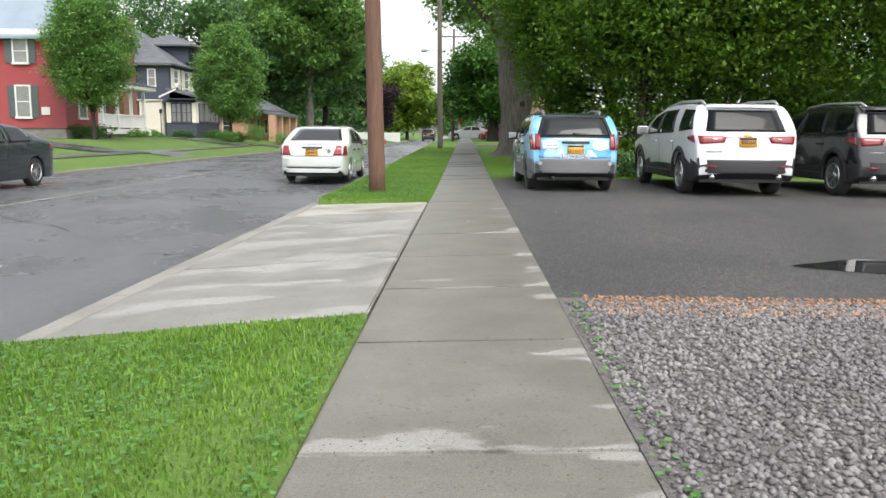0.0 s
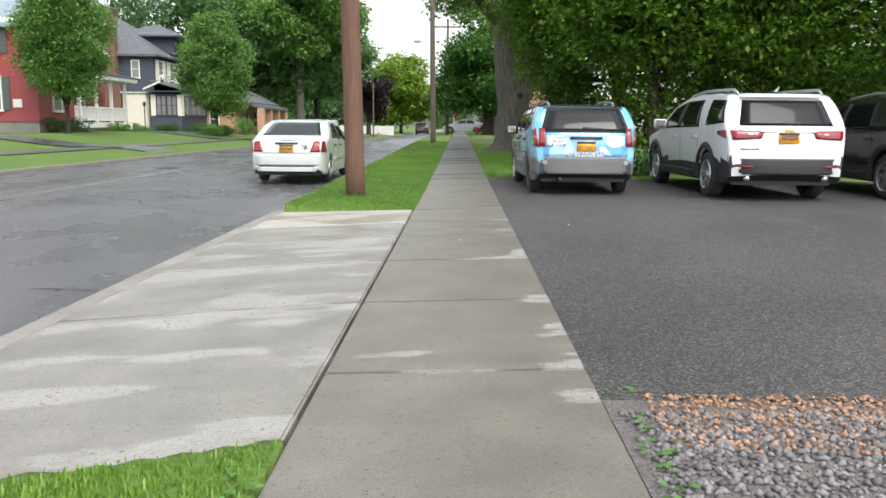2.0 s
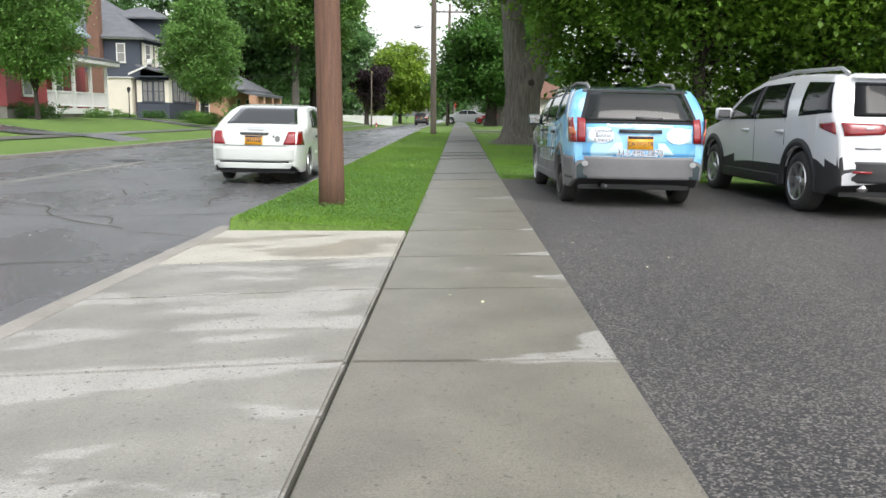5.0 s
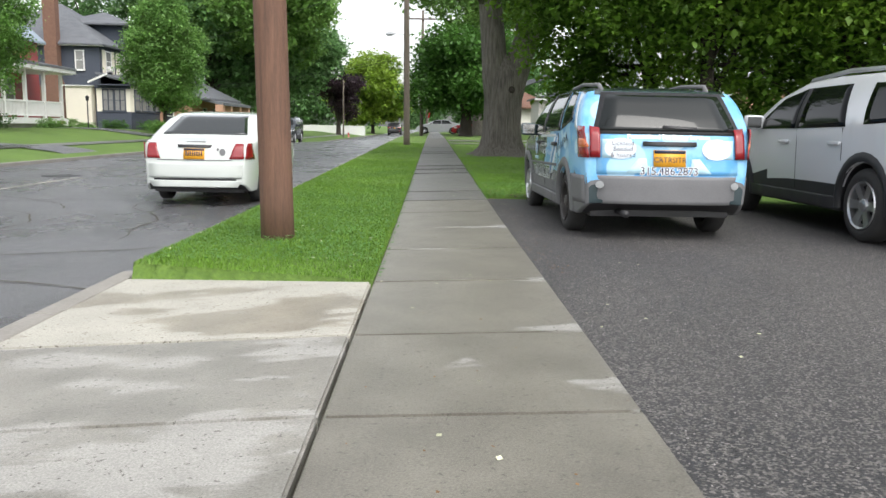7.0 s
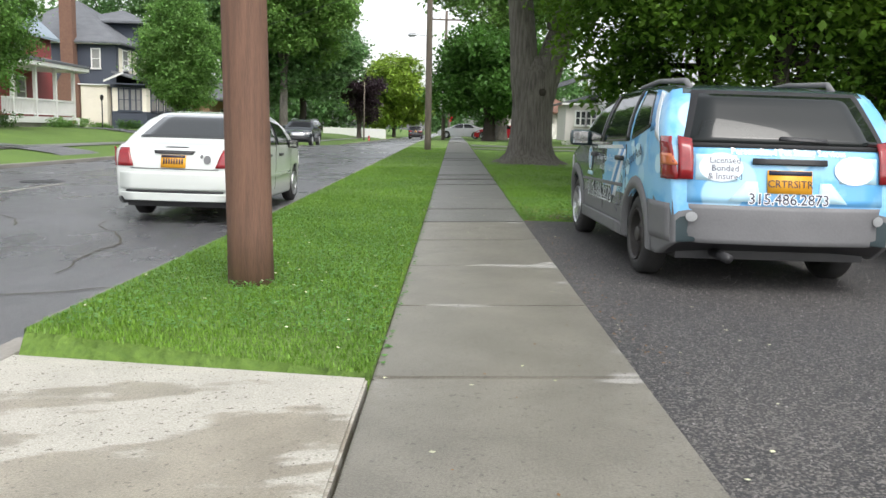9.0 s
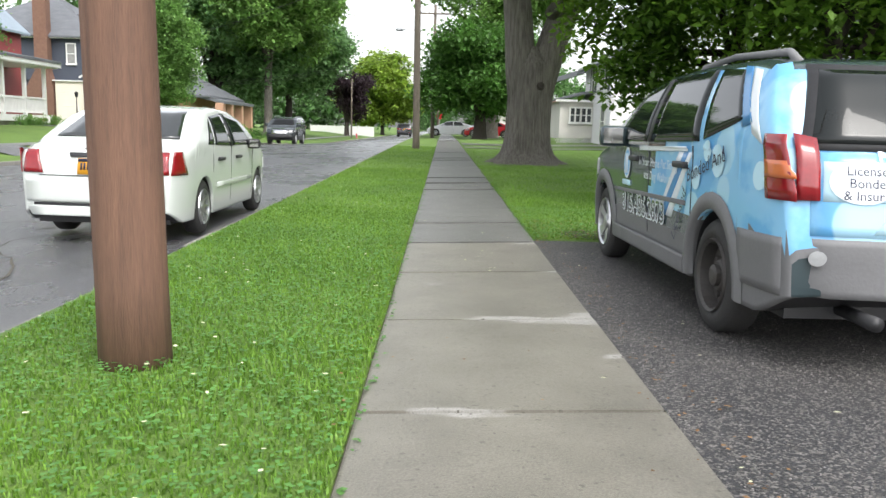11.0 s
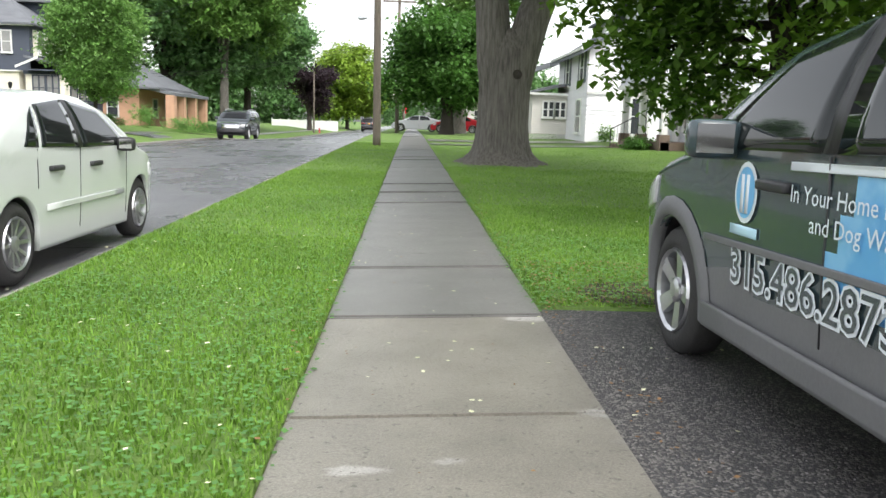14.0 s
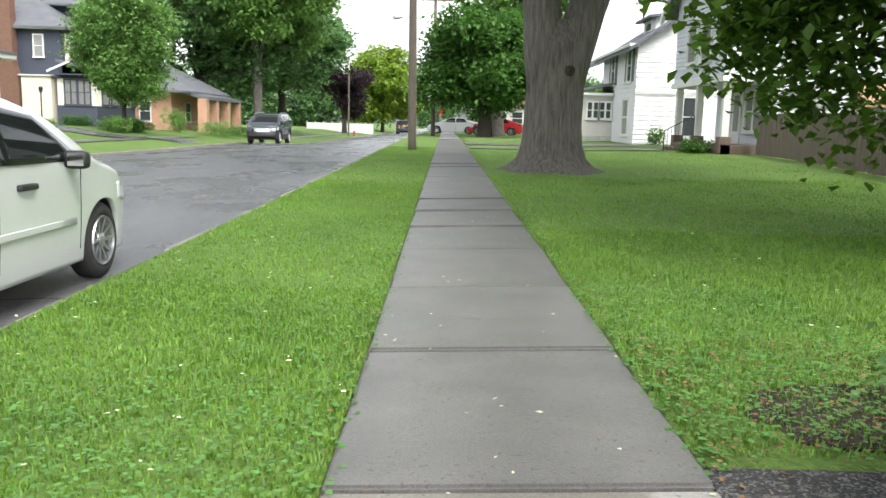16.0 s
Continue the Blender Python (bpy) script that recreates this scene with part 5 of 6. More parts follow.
def white_sedan():
    m = pose(-3.18, 7.48, road_z(-3.18, 8) + 0.015, 0, 0, 0)
    prof = [(-0.98, 0.52), (-0.97, 0.70), (-0.93, 0.86), (-0.86, 0.94), (-0.6, 0.985), (-0.45, 1.01), (-0.36, 1.04), (0.22, 1.32), (0.5, 1.395), (1.0, 1.435), (1.5, 1.41), (1.9, 1.30), (2.35, 1.05), (2.5, 0.98), (2.95, 0.88), (3.25, 0.74), (3.4, 0.62), (3.46, 0.45)]
    c = Car(m, 2.615, 0.98, 0.85, 1.70, prof, 0.93, 1.43, 0.20, 0.305, 0.355, "white_car", None, 0.0, 0.24, "white four-door sedan parked on the wet street", 0.86, 0.78, "ten", None, 0.19)
    c.panel("rear_window", "rear", [(-0.66, 1.06), (0.66, 1.06), (0.53, 1.365), (-0.53, 1.365)], "rearglass", 0.008)
    c.panel("windscreen", "front", [(-0.62, 1.04), (0.62, 1.04), (0.52, 1.36), (-0.52, 1.36)], "carglass", 0.008)
    for s in ("left", "right"):
        c.panel("side_window", s, [(1.15, 0.97), (2.2, 0.96), (1.72, 1.28), (1.15, 1.36)], "carglass", 0.006)
        c.panel("side_window", s, [(0.40, 0.99), (1.06, 0.97), (1.06, 1.36), (0.52, 1.31)], "carglass", 0.006)
        c.panel("quarter_window", s, [(0.12, 1.0), (0.34, 0.99), (0.46, 1.29), (0.34, 1.22)], "carglass", 0.006, 4)
        c.panel("pillar_trim", s, [(1.06, 0.97), (1.15, 0.97), (1.15, 1.36), (1.06, 1.36)], "plastic", 0.007, 3)
        c.panel("side_moulding", s, [(0.45, 0.50), (2.1, 0.50), (2.1, 0.55), (0.45, 0.55)], "white_car", 0.018, 6)
        c.panel("tail_light", s, [(-0.965, 0.70), (-0.66, 0.70), (-0.80, 0.94), (-0.93, 0.94)], "redlens", 0.012, 5, "red tail light")
        c.panel("headlight", s, [(2.95, 0.62), (3.28, 0.58), (3.2, 0.70), (2.92, 0.76)], "clearlens", 0.01, 5)
    for sg in (-1, 1):
        c.panel("tail_light", "rear", [(sg * 0.52, 0.70), (sg * 0.735, 0.70), (sg * 0.72, 0.93), (sg * 0.60, 0.93)], "redlens", 0.012, 5, "red tail light")
    c.panel("trunk_seam", "rear", [(-0.56, 0.675), (0.56, 0.675), (0.56, 0.683), (-0.56, 0.683)], "plastic", 0.004, 4, thick=0.006)
    c.panel("trunk_handle", "rear", [(-0.24, 0.865), (0.24, 0.865), (0.26, 0.905), (-0.26, 0.905)], "plastic", 0.02, 4)
    c.panel("brake_light", "rear", [(-0.14, 0.945), (0.14, 0.945), (0.14, 0.955), (-0.14, 0.955)], "plastic", 0.01, 2)
    c.panel("bumper_slot", "rear", [(-0.62, 0.375), (0.62, 0.375), (0.62, 0.40), (-0.62, 0.40)], "plastic", 0.012, 6)
    c.panel("bumper", "rear", [(-0.70, 0.41), (0.70, 0.41), (0.70, 0.63), (-0.70, 0.63)], "white_car", 0.02, 8)
    c.panel("bumper_valance", "rear", [(-0.64, 0.27), (0.64, 0.27), (0.70, 0.37), (-0.70, 0.37)], "white_car", 0.02, 8)
    c.disc("chipped_paint", "rear", 0.42, 0.80, 0.045, 0.055, "cladding", 0.012)
    c.disc("chipped_paint", "rear", 0.35, 0.84, 0.02, 0.025, "cladding", 0.012)
    c.plate("rear", 0.77)
    c.mirror(2.0, 0.93, "plastic", 0.8)
    c.handles((0.62, 1.42), 0.82, "plastic")
    c.seam(1.1, 0.30, 0.97)
    c.seam(0.32, 0.68, 0.98)
    c.seam(2.2, 0.30, 0.95)


def suv(m, paint_key, label, wb, ro, fo, width, height, black_light=False, lower="plastic", tail="wide"):
    k = height / 1.78
    prof = [(-ro, 0.55), (-ro + 0.02, 0.74), (-ro + 0.05, 1.02), (-ro + 0.10, 1.14 * k), (-ro + 0.32, 1.48 * k), (-ro + 0.45, 1.66 * k), (-ro + 0.55, 1.71 * k), (0.2, 1.75 * k), (1.0, 1.76 * k), (1.6, 1.72 * k), (2.1, 1.56 * k), (2.6, 1.24 * k), (2.75, 1.17 * k), (wb + 0.3, 1.06 * k), (wb + fo - 0.15, 0.92), (wb + fo - 0.03, 0.75), (wb + fo, 0.5)]
    c = Car(m, wb, ro, fo, width, prof, 1.12 * k, 1.74 * k, 0.27, 0.37, 0.44, paint_key, lower, lambda y: 0.64 if y < -0.3 else 0.56, 0.22, label, 0.90, 0.82, "six", None, 0.24)
    c.wheel_lip(lower)
    c.panel("rear_window", "rear", [(-0.72, 1.20 * k), (0.72, 1.20 * k), (0.62, 1.60 * k), (-0.62, 1.60 * k)], "privacy", 0.008)
    c.panel("windscreen", "front", [(-0.72, 1.24 * k), (0.72, 1.24 * k), (0.60, 1.66 * k), (-0.60, 1.66 * k)], "privacy", 0.008)
    for s in ("left", "right"):
        c.panel("side_window", s, [(1.45, 1.16 * k), (2.5, 1.15 * k), (1.95, 1.52 * k), (1.45, 1.63 * k)], "privacy", 0.006)
        c.panel("side_window", s, [(0.38, 1.18 * k), (1.36, 1.16 * k), (1.36, 1.63 * k), (0.55, 1.64 * k)], "privacy", 0.006)
        c.panel("quarter_window", s, [(-0.80, 1.24 * k), (0.05, 1.20 * k), (0.12, 1.63 * k), (-0.55, 1.60 * k)], "privacy", 0.006)
        c.panel("pillar_trim", s, [(1.36, 1.16 * k), (1.45, 1.16 * k), (1.45, 1.63 * k), (1.36, 1.63 * k)], "plastic", 0.007, 3)
        c.panel("rocker_panel", s, [(0.45, 0.28), (wb - 0.46, 0.28), (wb - 0.46, 0.42), (0.45, 0.42)], lower, 0.02, 6)
        c.panel("tail_light", s, [(-ro + 0.08, 0.99 * k), (-ro + 0.42, 1.06 * k), (-ro + 0.44, 1.11 * k), (-ro + 0.12, 1.13 * k)], "redlens", 0.012, 5, "red tail light")
        c.panel("headlight", s, [(wb + 0.45, 0.80), (wb + fo - 0.14, 0.76), (wb + fo - 0.2, 0.88), (wb + 0.4, 0.95)], "clearlens", 0.01, 5)
    a0 = 0.42 if tail == "wide" else 0.5
    for sg in (-1, 1):
        tl = c.panel("tail_light", "rear", [(sg * a0, 0.995 * k), (sg * 0.84, 0.97 * k), (sg * 0.87, 1.12 * k), (sg * (a0 - 0.05), 1.11 * k)], "redlens", 0.014, 5, "red tail light")
        c.panel("reversing_light", "rear", [(sg * (a0 + 0.12), 1.05 * k), (sg * 0.62, 1.05 * k), (sg * 0.62, 1.07 * k), (sg * (a0 + 0.12), 1.07 * k)], "clearlens", 0.019, 3, parent=tl, thick=0.006)
        c.panel("reflector", "rear", [(sg * 0.55, 0.52), (sg * 0.75, 0.52), (sg * 0.75, 0.545), (sg * 0.55, 0.545)], "redlens", 0.045, 2)
        part("exhaust", T([(sg * 0.6, -ro + 0.3, 0.36), (sg * 0.6, -ro + 0.03, 0.36)], [0.04, 0.045], 12), M["chrome"], c.ob, smooth=True)
        part("roof_rail", T([(sg * 0.66, -0.5, 1.70 * k), (sg * 0.67, -0.35, 1.775 * k), (sg * 0.67, 0.9, 1.80 * k), (sg * 0.66, 1.7, 1.74 * k), (sg * 0.65, 1.8, 1.68 * k)], [0.025] * 5, 8), M["steel"], c.ob, "silver roof rail", True)
    c.panel("bumper", "rear", [(-0.88, 0.42), (0.88, 0.42), (0.88, 0.66), (-0.88, 0.66)], lower, 0.012, 8, "dark plastic lower bumper")
    c.panel("tailgate_trim", "rear", [(-0.42, 1.09 * k), (0.42, 1.09 * k), (0.42, 1.115 * k), (-0.42, 1.115 * k)], paint_key, 0.02, 4)
    c.panel("emblem", "rear", [(-0.07, 1.10 * k), (0.07, 1.10 * k), (0.07, 1.135 * k), (-0.07, 1.135 * k)], "plate", 0.03, 2)
    c.panel("spoiler", "rear", [(-0.66, 1.63 * k), (0.66, 1.63 * k), (0.62, 1.69 * k), (-0.62, 1.69 * k)], paint_key, 0.06, 6)
    c.panel("wiper", "rear", [(-0.08, 1.215 * k), (0.2, 1.215 * k), (0.2, 1.24 * k), (-0.08, 1.24 * k)], "plastic", 0.025, 2)
    c.plate("rear", 1.0 * k)
    c.panel("badge_bar", "rear", [(-0.72, 0.80), (-0.45, 0.80), (-0.45, 0.82), (-0.72, 0.82)], "steel", 0.008, 2)
    bm = bmesh.new()
    v = [bm.verts.new(p) for p in ((-0.03, -0.35, 1.745 * k), (0.03, -0.35, 1.745 * k), (0.0, -0.45, 1.83 * k), (0, -0.2, 1.75 * k))]
    for f in ((0, 1, 2), (0, 2, 3), (1, 3, 2), (0, 3, 1)):
        bm.faces.new([v[i] for i in f])
    part("antenna_fin", bm, M[paint_key], c.ob)
    c.mirror(2.35, 1.16 * k, paint_key, 1.15)
    c.handles((0.55, 1.7), 1.0 * k, paint_key if paint_key != "black_car" else "plastic")
    c.seam(1.4, 0.45, 1.15 * k)
    c.seam(0.42, 0.80, 1.17 * k)
    c.panel("grille", "front", [(-0.5, 0.62), (0.5, 0.62), (0.5, 0.88), (-0.5, 0.88)], "chrome", 0.02, 4)
    c.panel("front_bumper", "front", [(-0.8, 0.42), (0.8, 0.42), (0.8, 0.60), (-0.8, 0.60)], lower, 0.03, 6)
    return c


def sedan(m, paint_key, label):
    prof = [(-1.05, 0.52), (-1.03, 0.75), (-0.98, 0.98), (-0.9, 1.04), (-0.5, 1.10), (0.1, 1.27), (0.5, 1.40), (1.1, 1.47), (1.6, 1.43), (2.1, 1.26), (2.6, 1.03), (3.2, 0.90), (3.6, 0.75), (3.78, 0.62), (3.82, 0.45)]
    c = Car(m, 2.85, 1.05, 0.97, 1.85, prof, 0.99, 1.47, 0.20, 0.34, 0.39, paint_key, None, 0, 0.25, label, 0.84, 0.76, "ten", None, 0.22)
    c.panel("rear_window", "rear", [(-0.6, 1.12), (0.6, 1.12), (0.5, 1.36), (-0.5, 1.36)], "carglass", 0.008)
    c.panel("windscreen", "front", [(-0.65, 1.06), (0.65, 1.06), (0.52, 1.40), (-0.52, 1.40)], "carglass", 0.008)
    for s in ("left", "right"):
        c.panel("side_window", s, [(1.2, 1.02), (2.35, 1.01), (1.8, 1.34), (1.2, 1.40)], "carglass", 0.006)
        c.panel("side_window", s, [(0.1, 1.05), (1.12, 1.02), (1.12, 1.40), (0.45, 1.36)], "carglass", 0.006)
        c.panel("tail_light", s, [(-1.0, 0.80), (-0.7, 0.86), (-0.72, 0.98), (-0.95, 0.96)], "redlens", 0.01, 4, "red tail light")
        c.panel("headlight", s, [(3.2, 0.66), (3.6, 0.60), (3.5, 0.72), (3.15, 0.80)], "clearlens", 0.01, 4)
    c.mirror(2.05, 0.99, paint_key)
    c.handles((0.45, 1.5), 0.88, paint_key)
    c.seam(1.16, 0.35, 1.02)
    return c

# ---------- build: houses ----------
red_house()
dark_house()
brick_bungalow()
white_house()
grey_house()
far_house()

# ---------- build: poles and cables ----------
pole(-1.075, 2.08, 10.5, 0.158, "pole", (-0.022, 0.0), label="brown weathered wooden utility pole standing in the grass verge")
pole(-0.82, 32.6, 10.5, 0.15, "greypole", (-0.012, 0.0), arms=((9.6, 2.2),))
pole(-0.55, 62, 10.2, 0.15, "greypole", (0.0, 0.0), arms=((9.5, 2.4),), lamp=(8.2, 2.4))
pole(-0.35, 98, 10.2, 0.15, "greypole", arms=((9.5, 2.4), (8.0, 1.8)))
pole(-0.5, 135, 10.2, 0.15, "greypole", arms=((9.5, 2.4),))
pole(-12.2, 108, 8.0, 0.12, "greypole")
for dx in (-0.9, 0.9):
    wire((-1.0 + dx, 32.5, 9.9), (-0.55 + dx, 61.9, 10.0), 0.5)
    wire((-0.55 + dx, 61.9, 10.0), (-0.35 + dx, 97.9, 10.1), 0.6)
wire((-1.3, 2.1, 8.6), (-0.95, 32.6, 8.6), 0.5, 0.016)
wire((-0.6, 62, 7.4), (-22.5, 73, 4.6), 0.6)
wire((-0.6, 62, 7.2), (-22.5, 74, 4.4), 0.6)
wire((-0.82, 32.6, 8.3), (-26.9, 66, 6.9), 0.7)
wire((-0.4, 98, 7.5), (-13, 120, 5.5), 0.5)

# ---------- build: vehicles ----------
hatchback()
white_sedan()
suv(pose(5.62, 2.30, 0.035, 0, 0, 1.5), "suv_white", "white three-row utility vehicle parked on asphalt", 3.05, 1.0, 1.0, 1.93, 1.73)
suv(pose(8.40, 2.05, 0.035, 0, 0, 2.0), "black_car", "black utility vehicle with red tail lights, parked on asphalt", 2.9, 0.9, 0.95, 1.9, 1.70, tail="narrow")
sedan(pose(-10.35, 5.35, road_z(-10.35, 4), 0, 0, 180), "navy_car", "dark slate sedan parked at the far kerb")
suv(pose(-9.6, 50.6, road_z(-9.6, 49), 0, 0, 180), "navy_car", "dark utility vehicle with chrome grille parked at the far kerb", 2.62, 0.95, 0.85, 1.81, 1.72)
sedan(pose(6.0, 72, 0.4, 0, 0, 80), "red_car", "bright red sedan parked on a driveway")
sedan(pose(2.5, 76, 0.4, 0, 0, 85), "suv_white", "white sedan parked on a driveway behind a tree")
suv(pose(-4.6, 100, road_z(-4.6, 100)), "black_car", "dark utility vehicle standing far down the street", 2.7, 0.95, 0.9, 1.85, 1.7)

# ---------- build: trees ----------
rs = random.Random(5)
# big old street maple with a forked trunk
def old_maple():
    x, y = 2.75, 21.8
    z = ground(x, y)
    t = empty("tree", pose(x, y, z), label="old forked maple with furrowed grey bark in the lawn", category="tree", group="trees")
    rng = np.random.default_rng(21)
    bm = bmesh.new()
    n = 40
    rings = []
    hs = (-0.15, 0.0, 0.12, 0.3, 0.6, 1.0, 1.6, 2.2, 2.8, 3.3)
    rad = (1.35, 1.15, 0.90, 0.75, 0.67, 0.63, 0.62, 0.62, 0.58, 0.30)
    for h, r in zip(hs, rad):
        flare = max(0, 1 - h / 0.7)
        ring = []
        for k in range(n):
            a = k * math.tau / n
            rr = r * (1 + 0.16 * flare * math.sin(a * 5 + 0.6) + 0.045 * noise.noise(Vector((math.cos(a) * 3, math.sin(a) * 3, h * 0.5))) + 0.022 * math.sin(a * 17 + h))
            sx = 1.0 + 0.10 * max(0, (h - 2.0))
            ring.append(bm.verts.new((rr * math.cos(a) * sx + 0.02 * h, rr * math.sin(a) * 0.9, h)))
        rings.append(ring)
    for a, b in zip(rings, rings[1:]):
        for k in range(n):
            bm.faces.new((a[k], a[(k + 1) % n], b[(k + 1) % n], b[k]))
    tube(bm, [(-0.12, 0, 1.6), (-0.26, 0, 2.6), (-0.36, 0, 3.8), (-0.6, 0.1, 6), (-1.6, 0.2, 9), (-2.6, 0, 12)], [0.45, 0.44, 0.41, 0.36, 0.26, 0.1], 18)
    tube(bm, [(0.12, 0, 1.5), (0.34, 0, 2.5), (0.66, 0.05, 3.6), (1.25, 0.1, 5.2), (2.4, 0.2, 8), (3.4, 0, 11)], [0.46, 0.46, 0.42, 0.36, 0.25, 0.1], 18)
    tube(bm, [(-0.6, 0, 5), (-2.2, -1.5, 6.5), (-3.8, -3, 7.2)], [0.2, 0.12, 0.04], 8)
    tube(bm, [(1.2, 0, 5), (2.5, -2.5, 5.6), (3.8, -5, 5.0), (4.4, -7, 4.2)], [0.25, 0.15, 0.08, 0.03], 8)
    tube(bm, [(0.5, -0.3, 4.2), (1.0, -3, 5.4), (1.2, -6, 5.2)], [0.2, 0.12, 0.04], 8)
    tr = part("trunk", bm, M["bark"], t, "grey furrowed bark", True)
    part("knot", T([(0.25, -0.44, 2.18), (0.26, -0.58, 2.2), (0.26, -0.56, 2.2)], [0.13, 0.11, 0.05], 12), M["bark_dark"], t, smooth=True)
    blobs = [(-0.5, -1.5, 8.0, 3.0, 3.2, 2.0), (2, -2, 7.2, 3.2, 3.4, 2.2), (-1.5, 0, 10.5, 3.6, 3.6, 2.6), (2.5, 0, 10.5, 3.8, 3.6, 2.6), (0.5, 0, 13, 3.5, 3.5, 2.5), (4.8, -2, 8, 2.8, 3, 2.2), (1.2, -5, 6.2, 2.2, 2.2, 1.5), (3.6, -6, 5.6, 2.3, 2.6, 1.7), (-3.2, -3.6, 7.7, 1.2, 1.4, 0.8), (1.6, -3.2, 5.0, 1.4, 1.6, 0.9), (3.2, -3.5, 4.2, 1.2, 1.6, 0.9)]
    c = blob_points(blobs, 52000, rng, 0.35, 0.28)
    part_mesh("crown", leaf_mesh("crown", c, 0.17, rng), M["leaf_maple"], t, "broad green maple foliage")


old_maple()
# leafy screen behind the parked cars: several trees of drooping boxelder, with undergrowth
for i, (x, y, hh, seed) in enumerate(((4.95, 11.4, 7.5, 31), (8.2, 9.4, 8.0, 32), (12.2, 9.0, 8.0, 33), (16.5, 9.2, 8.0, 34), (5.5, 9.3, 7.5, 35))):
    bl = [(0, 0.2, 5.5, 2.6, 1.8, 2.0), (-0.8, -0.4, 3.6, 1.9, 1.4, 1.2), (1.2, 0, 3.4, 1.9, 1.5, 1.4), (0.2, 0, 7.4, 2.4, 1.8, 1.6), (-0.2, -1.1, 4.6, 2.1, 1.2, 1.2), (1.6, -1.0, 5.0, 1.8, 1.2, 1.4), (0.4, 0.6, 1.6, 1.9, 1.0, 1.3), (2.0, 0.4, 1.5, 1.6, 1.0, 1.2)]
    if i == 0:
        bl = [b for b in bl if b[2] > 2.0]
        bl += [(bx + 0.25, by, bz + 0.1, *rest) for bx, by, bz, *rest in [(-1.9, 0.3, 1.75, 0.5, 0.5, 0.45), (-1.5, 0.1, 1.55, 0.6, 0.6, 0.5), (-1.2, 0.2, 2.0, 0.8, 0.7, 0.7), (-0.9, 0.0, 1.3, 0.7, 0.6, 0.6), (-2.2, 0.3, 3.0, 0.9, 0.7, 0.8), (-2.9, 0.4, 3.7, 0.7, 0.6, 0.7), (-1.7, 0.2, 2.3, 0.7, 0.6, 0.6), (-2.1, 0.2, 1.95, 0.4, 0.4, 0.4), (-2.7, 0.3, 2.5, 0.4, 0.4, 0.4), (-3.0, 0.4, 4.7, 1.1, 1.0, 0.9), (-2.0, 0.0, 4.0, 1.2, 1.0, 0.8), (-1.6, 0.0, 3.3, 1.0, 1.0, 0.9), (-2.0, 0.3, 5.0, 1.5, 1.4, 1.3), (-1.7, 0.0, 2.5, 0.55, 0.6, 0.55), (-1.3, -0.2, 1.9, 0.45, 0.5, 0.5), (-1.0, 0.2, 6.6, 2.0, 1.6, 1.5), (-2.4, 0.2, 6.2, 1.2, 1.2, 1.1)]]
    tree(x, y, (3.2, 0.16), bl, (42000, 56000, 40000, 40000, 56000)[i], 0.135, "leaf_near", seed, "drooping boxelder with light green leaves behind the cars", clump=0.17, shell=0.3, group="boxelders behind the lot")
rng0 = np.random.default_rng(3)
tree(-20.1, 31.2, (2.2, 0.12), ovoid(1.7, 8.4, 5.2, rng0, 14), 42000, 0.15, "leaf_young", 41, "young ornamental pear tree with egg-shaped crown", clump=0.2, group="young street trees")
tree(-17.5, 48.5, (2.4, 0.13), ovoid(1.7, 8.9, 5.6, rng0, 14), 46000, 0.19, "leaf_young", 42, "young ornamental pear tree with egg-shaped crown", clump=0.22, group="young street trees")
tree(-17.7, 81.2, (9.5, 0.47), [(b[0], b[1], b[2], b[3], b[4], b[5]) for b in broad(5, 24, 16, rng0, 30)], 60000, 0.45, "leaf_maple", 43, "tall maple with pale trunk and broad crown", bark="bark", clump=0.45)
tree(-18.5, 96, (6, 0.5), broad(1.0, 20, 15, rng0, 30), 56000, 0.5, "leaf_dark", 44, "tall dark green maple beside the street", clump=0.5)
tree(-24, 84, (6, 0.5), broad(1, 22, 19, rng0, 26), 40000, 0.55, "leaf_dark", 45, "tall dark green maple behind the houses", clump=0.5)
tree(-36, 82, (8, 0.4), ovoid(5, 21, 9, rng0, 12), 13000, 0.32, "leaf_dark", 46, "tall narrow conifer behind the houses", clump=0.45)
tree(-14.5, 122, (3, 0.4), broad(1, 12, 9, rng0, 12), 9000, 0.4, "leaf_purple", 47, "dark purple-leaved tree beside a white fence", clump=0.4)
tree(-12.5, 168, (4, 0.4), broad(0, 19, 18, rng0, 26), 24000, 0.8, "leaf_lime", 48, "large lime green tree beside the street", clump=0.6)
tree(3.1, 60, (2.2, 0.55), broad(0.6, 10.5, 9.5, rng0, 26), 42000, 0.34, "leaf_round", 49, "dense round green tree beside the sidewalk", clump=0.35)
tree(4.5, 68, (9, 0.5), broad(6, 22, 15, rng0, 20), 30000, 0.42, "leaf_maple", 50, "tall maple with open crown", bark="bark", clump=0.45)
tree(10, 110, (5, 0.5), broad(2, 17, 16, rng0, 14), 12000, 0.5, "leaf_dark", 51, "tall tree beside the street", clump=0.5)
tree(24, 58, (6, 0.4), broad(3, 18, 18, rng0, 14), 14000, 0.45, "leaf_maple", 52, "broad tree behind the white houses", clump=0.5)
tree(26, 26, (6, 0.4), broad(1, 16, 18, rng0, 14), 14000, 0.4, "leaf_maple", 53, "broad tree behind the fence", clump=0.5)
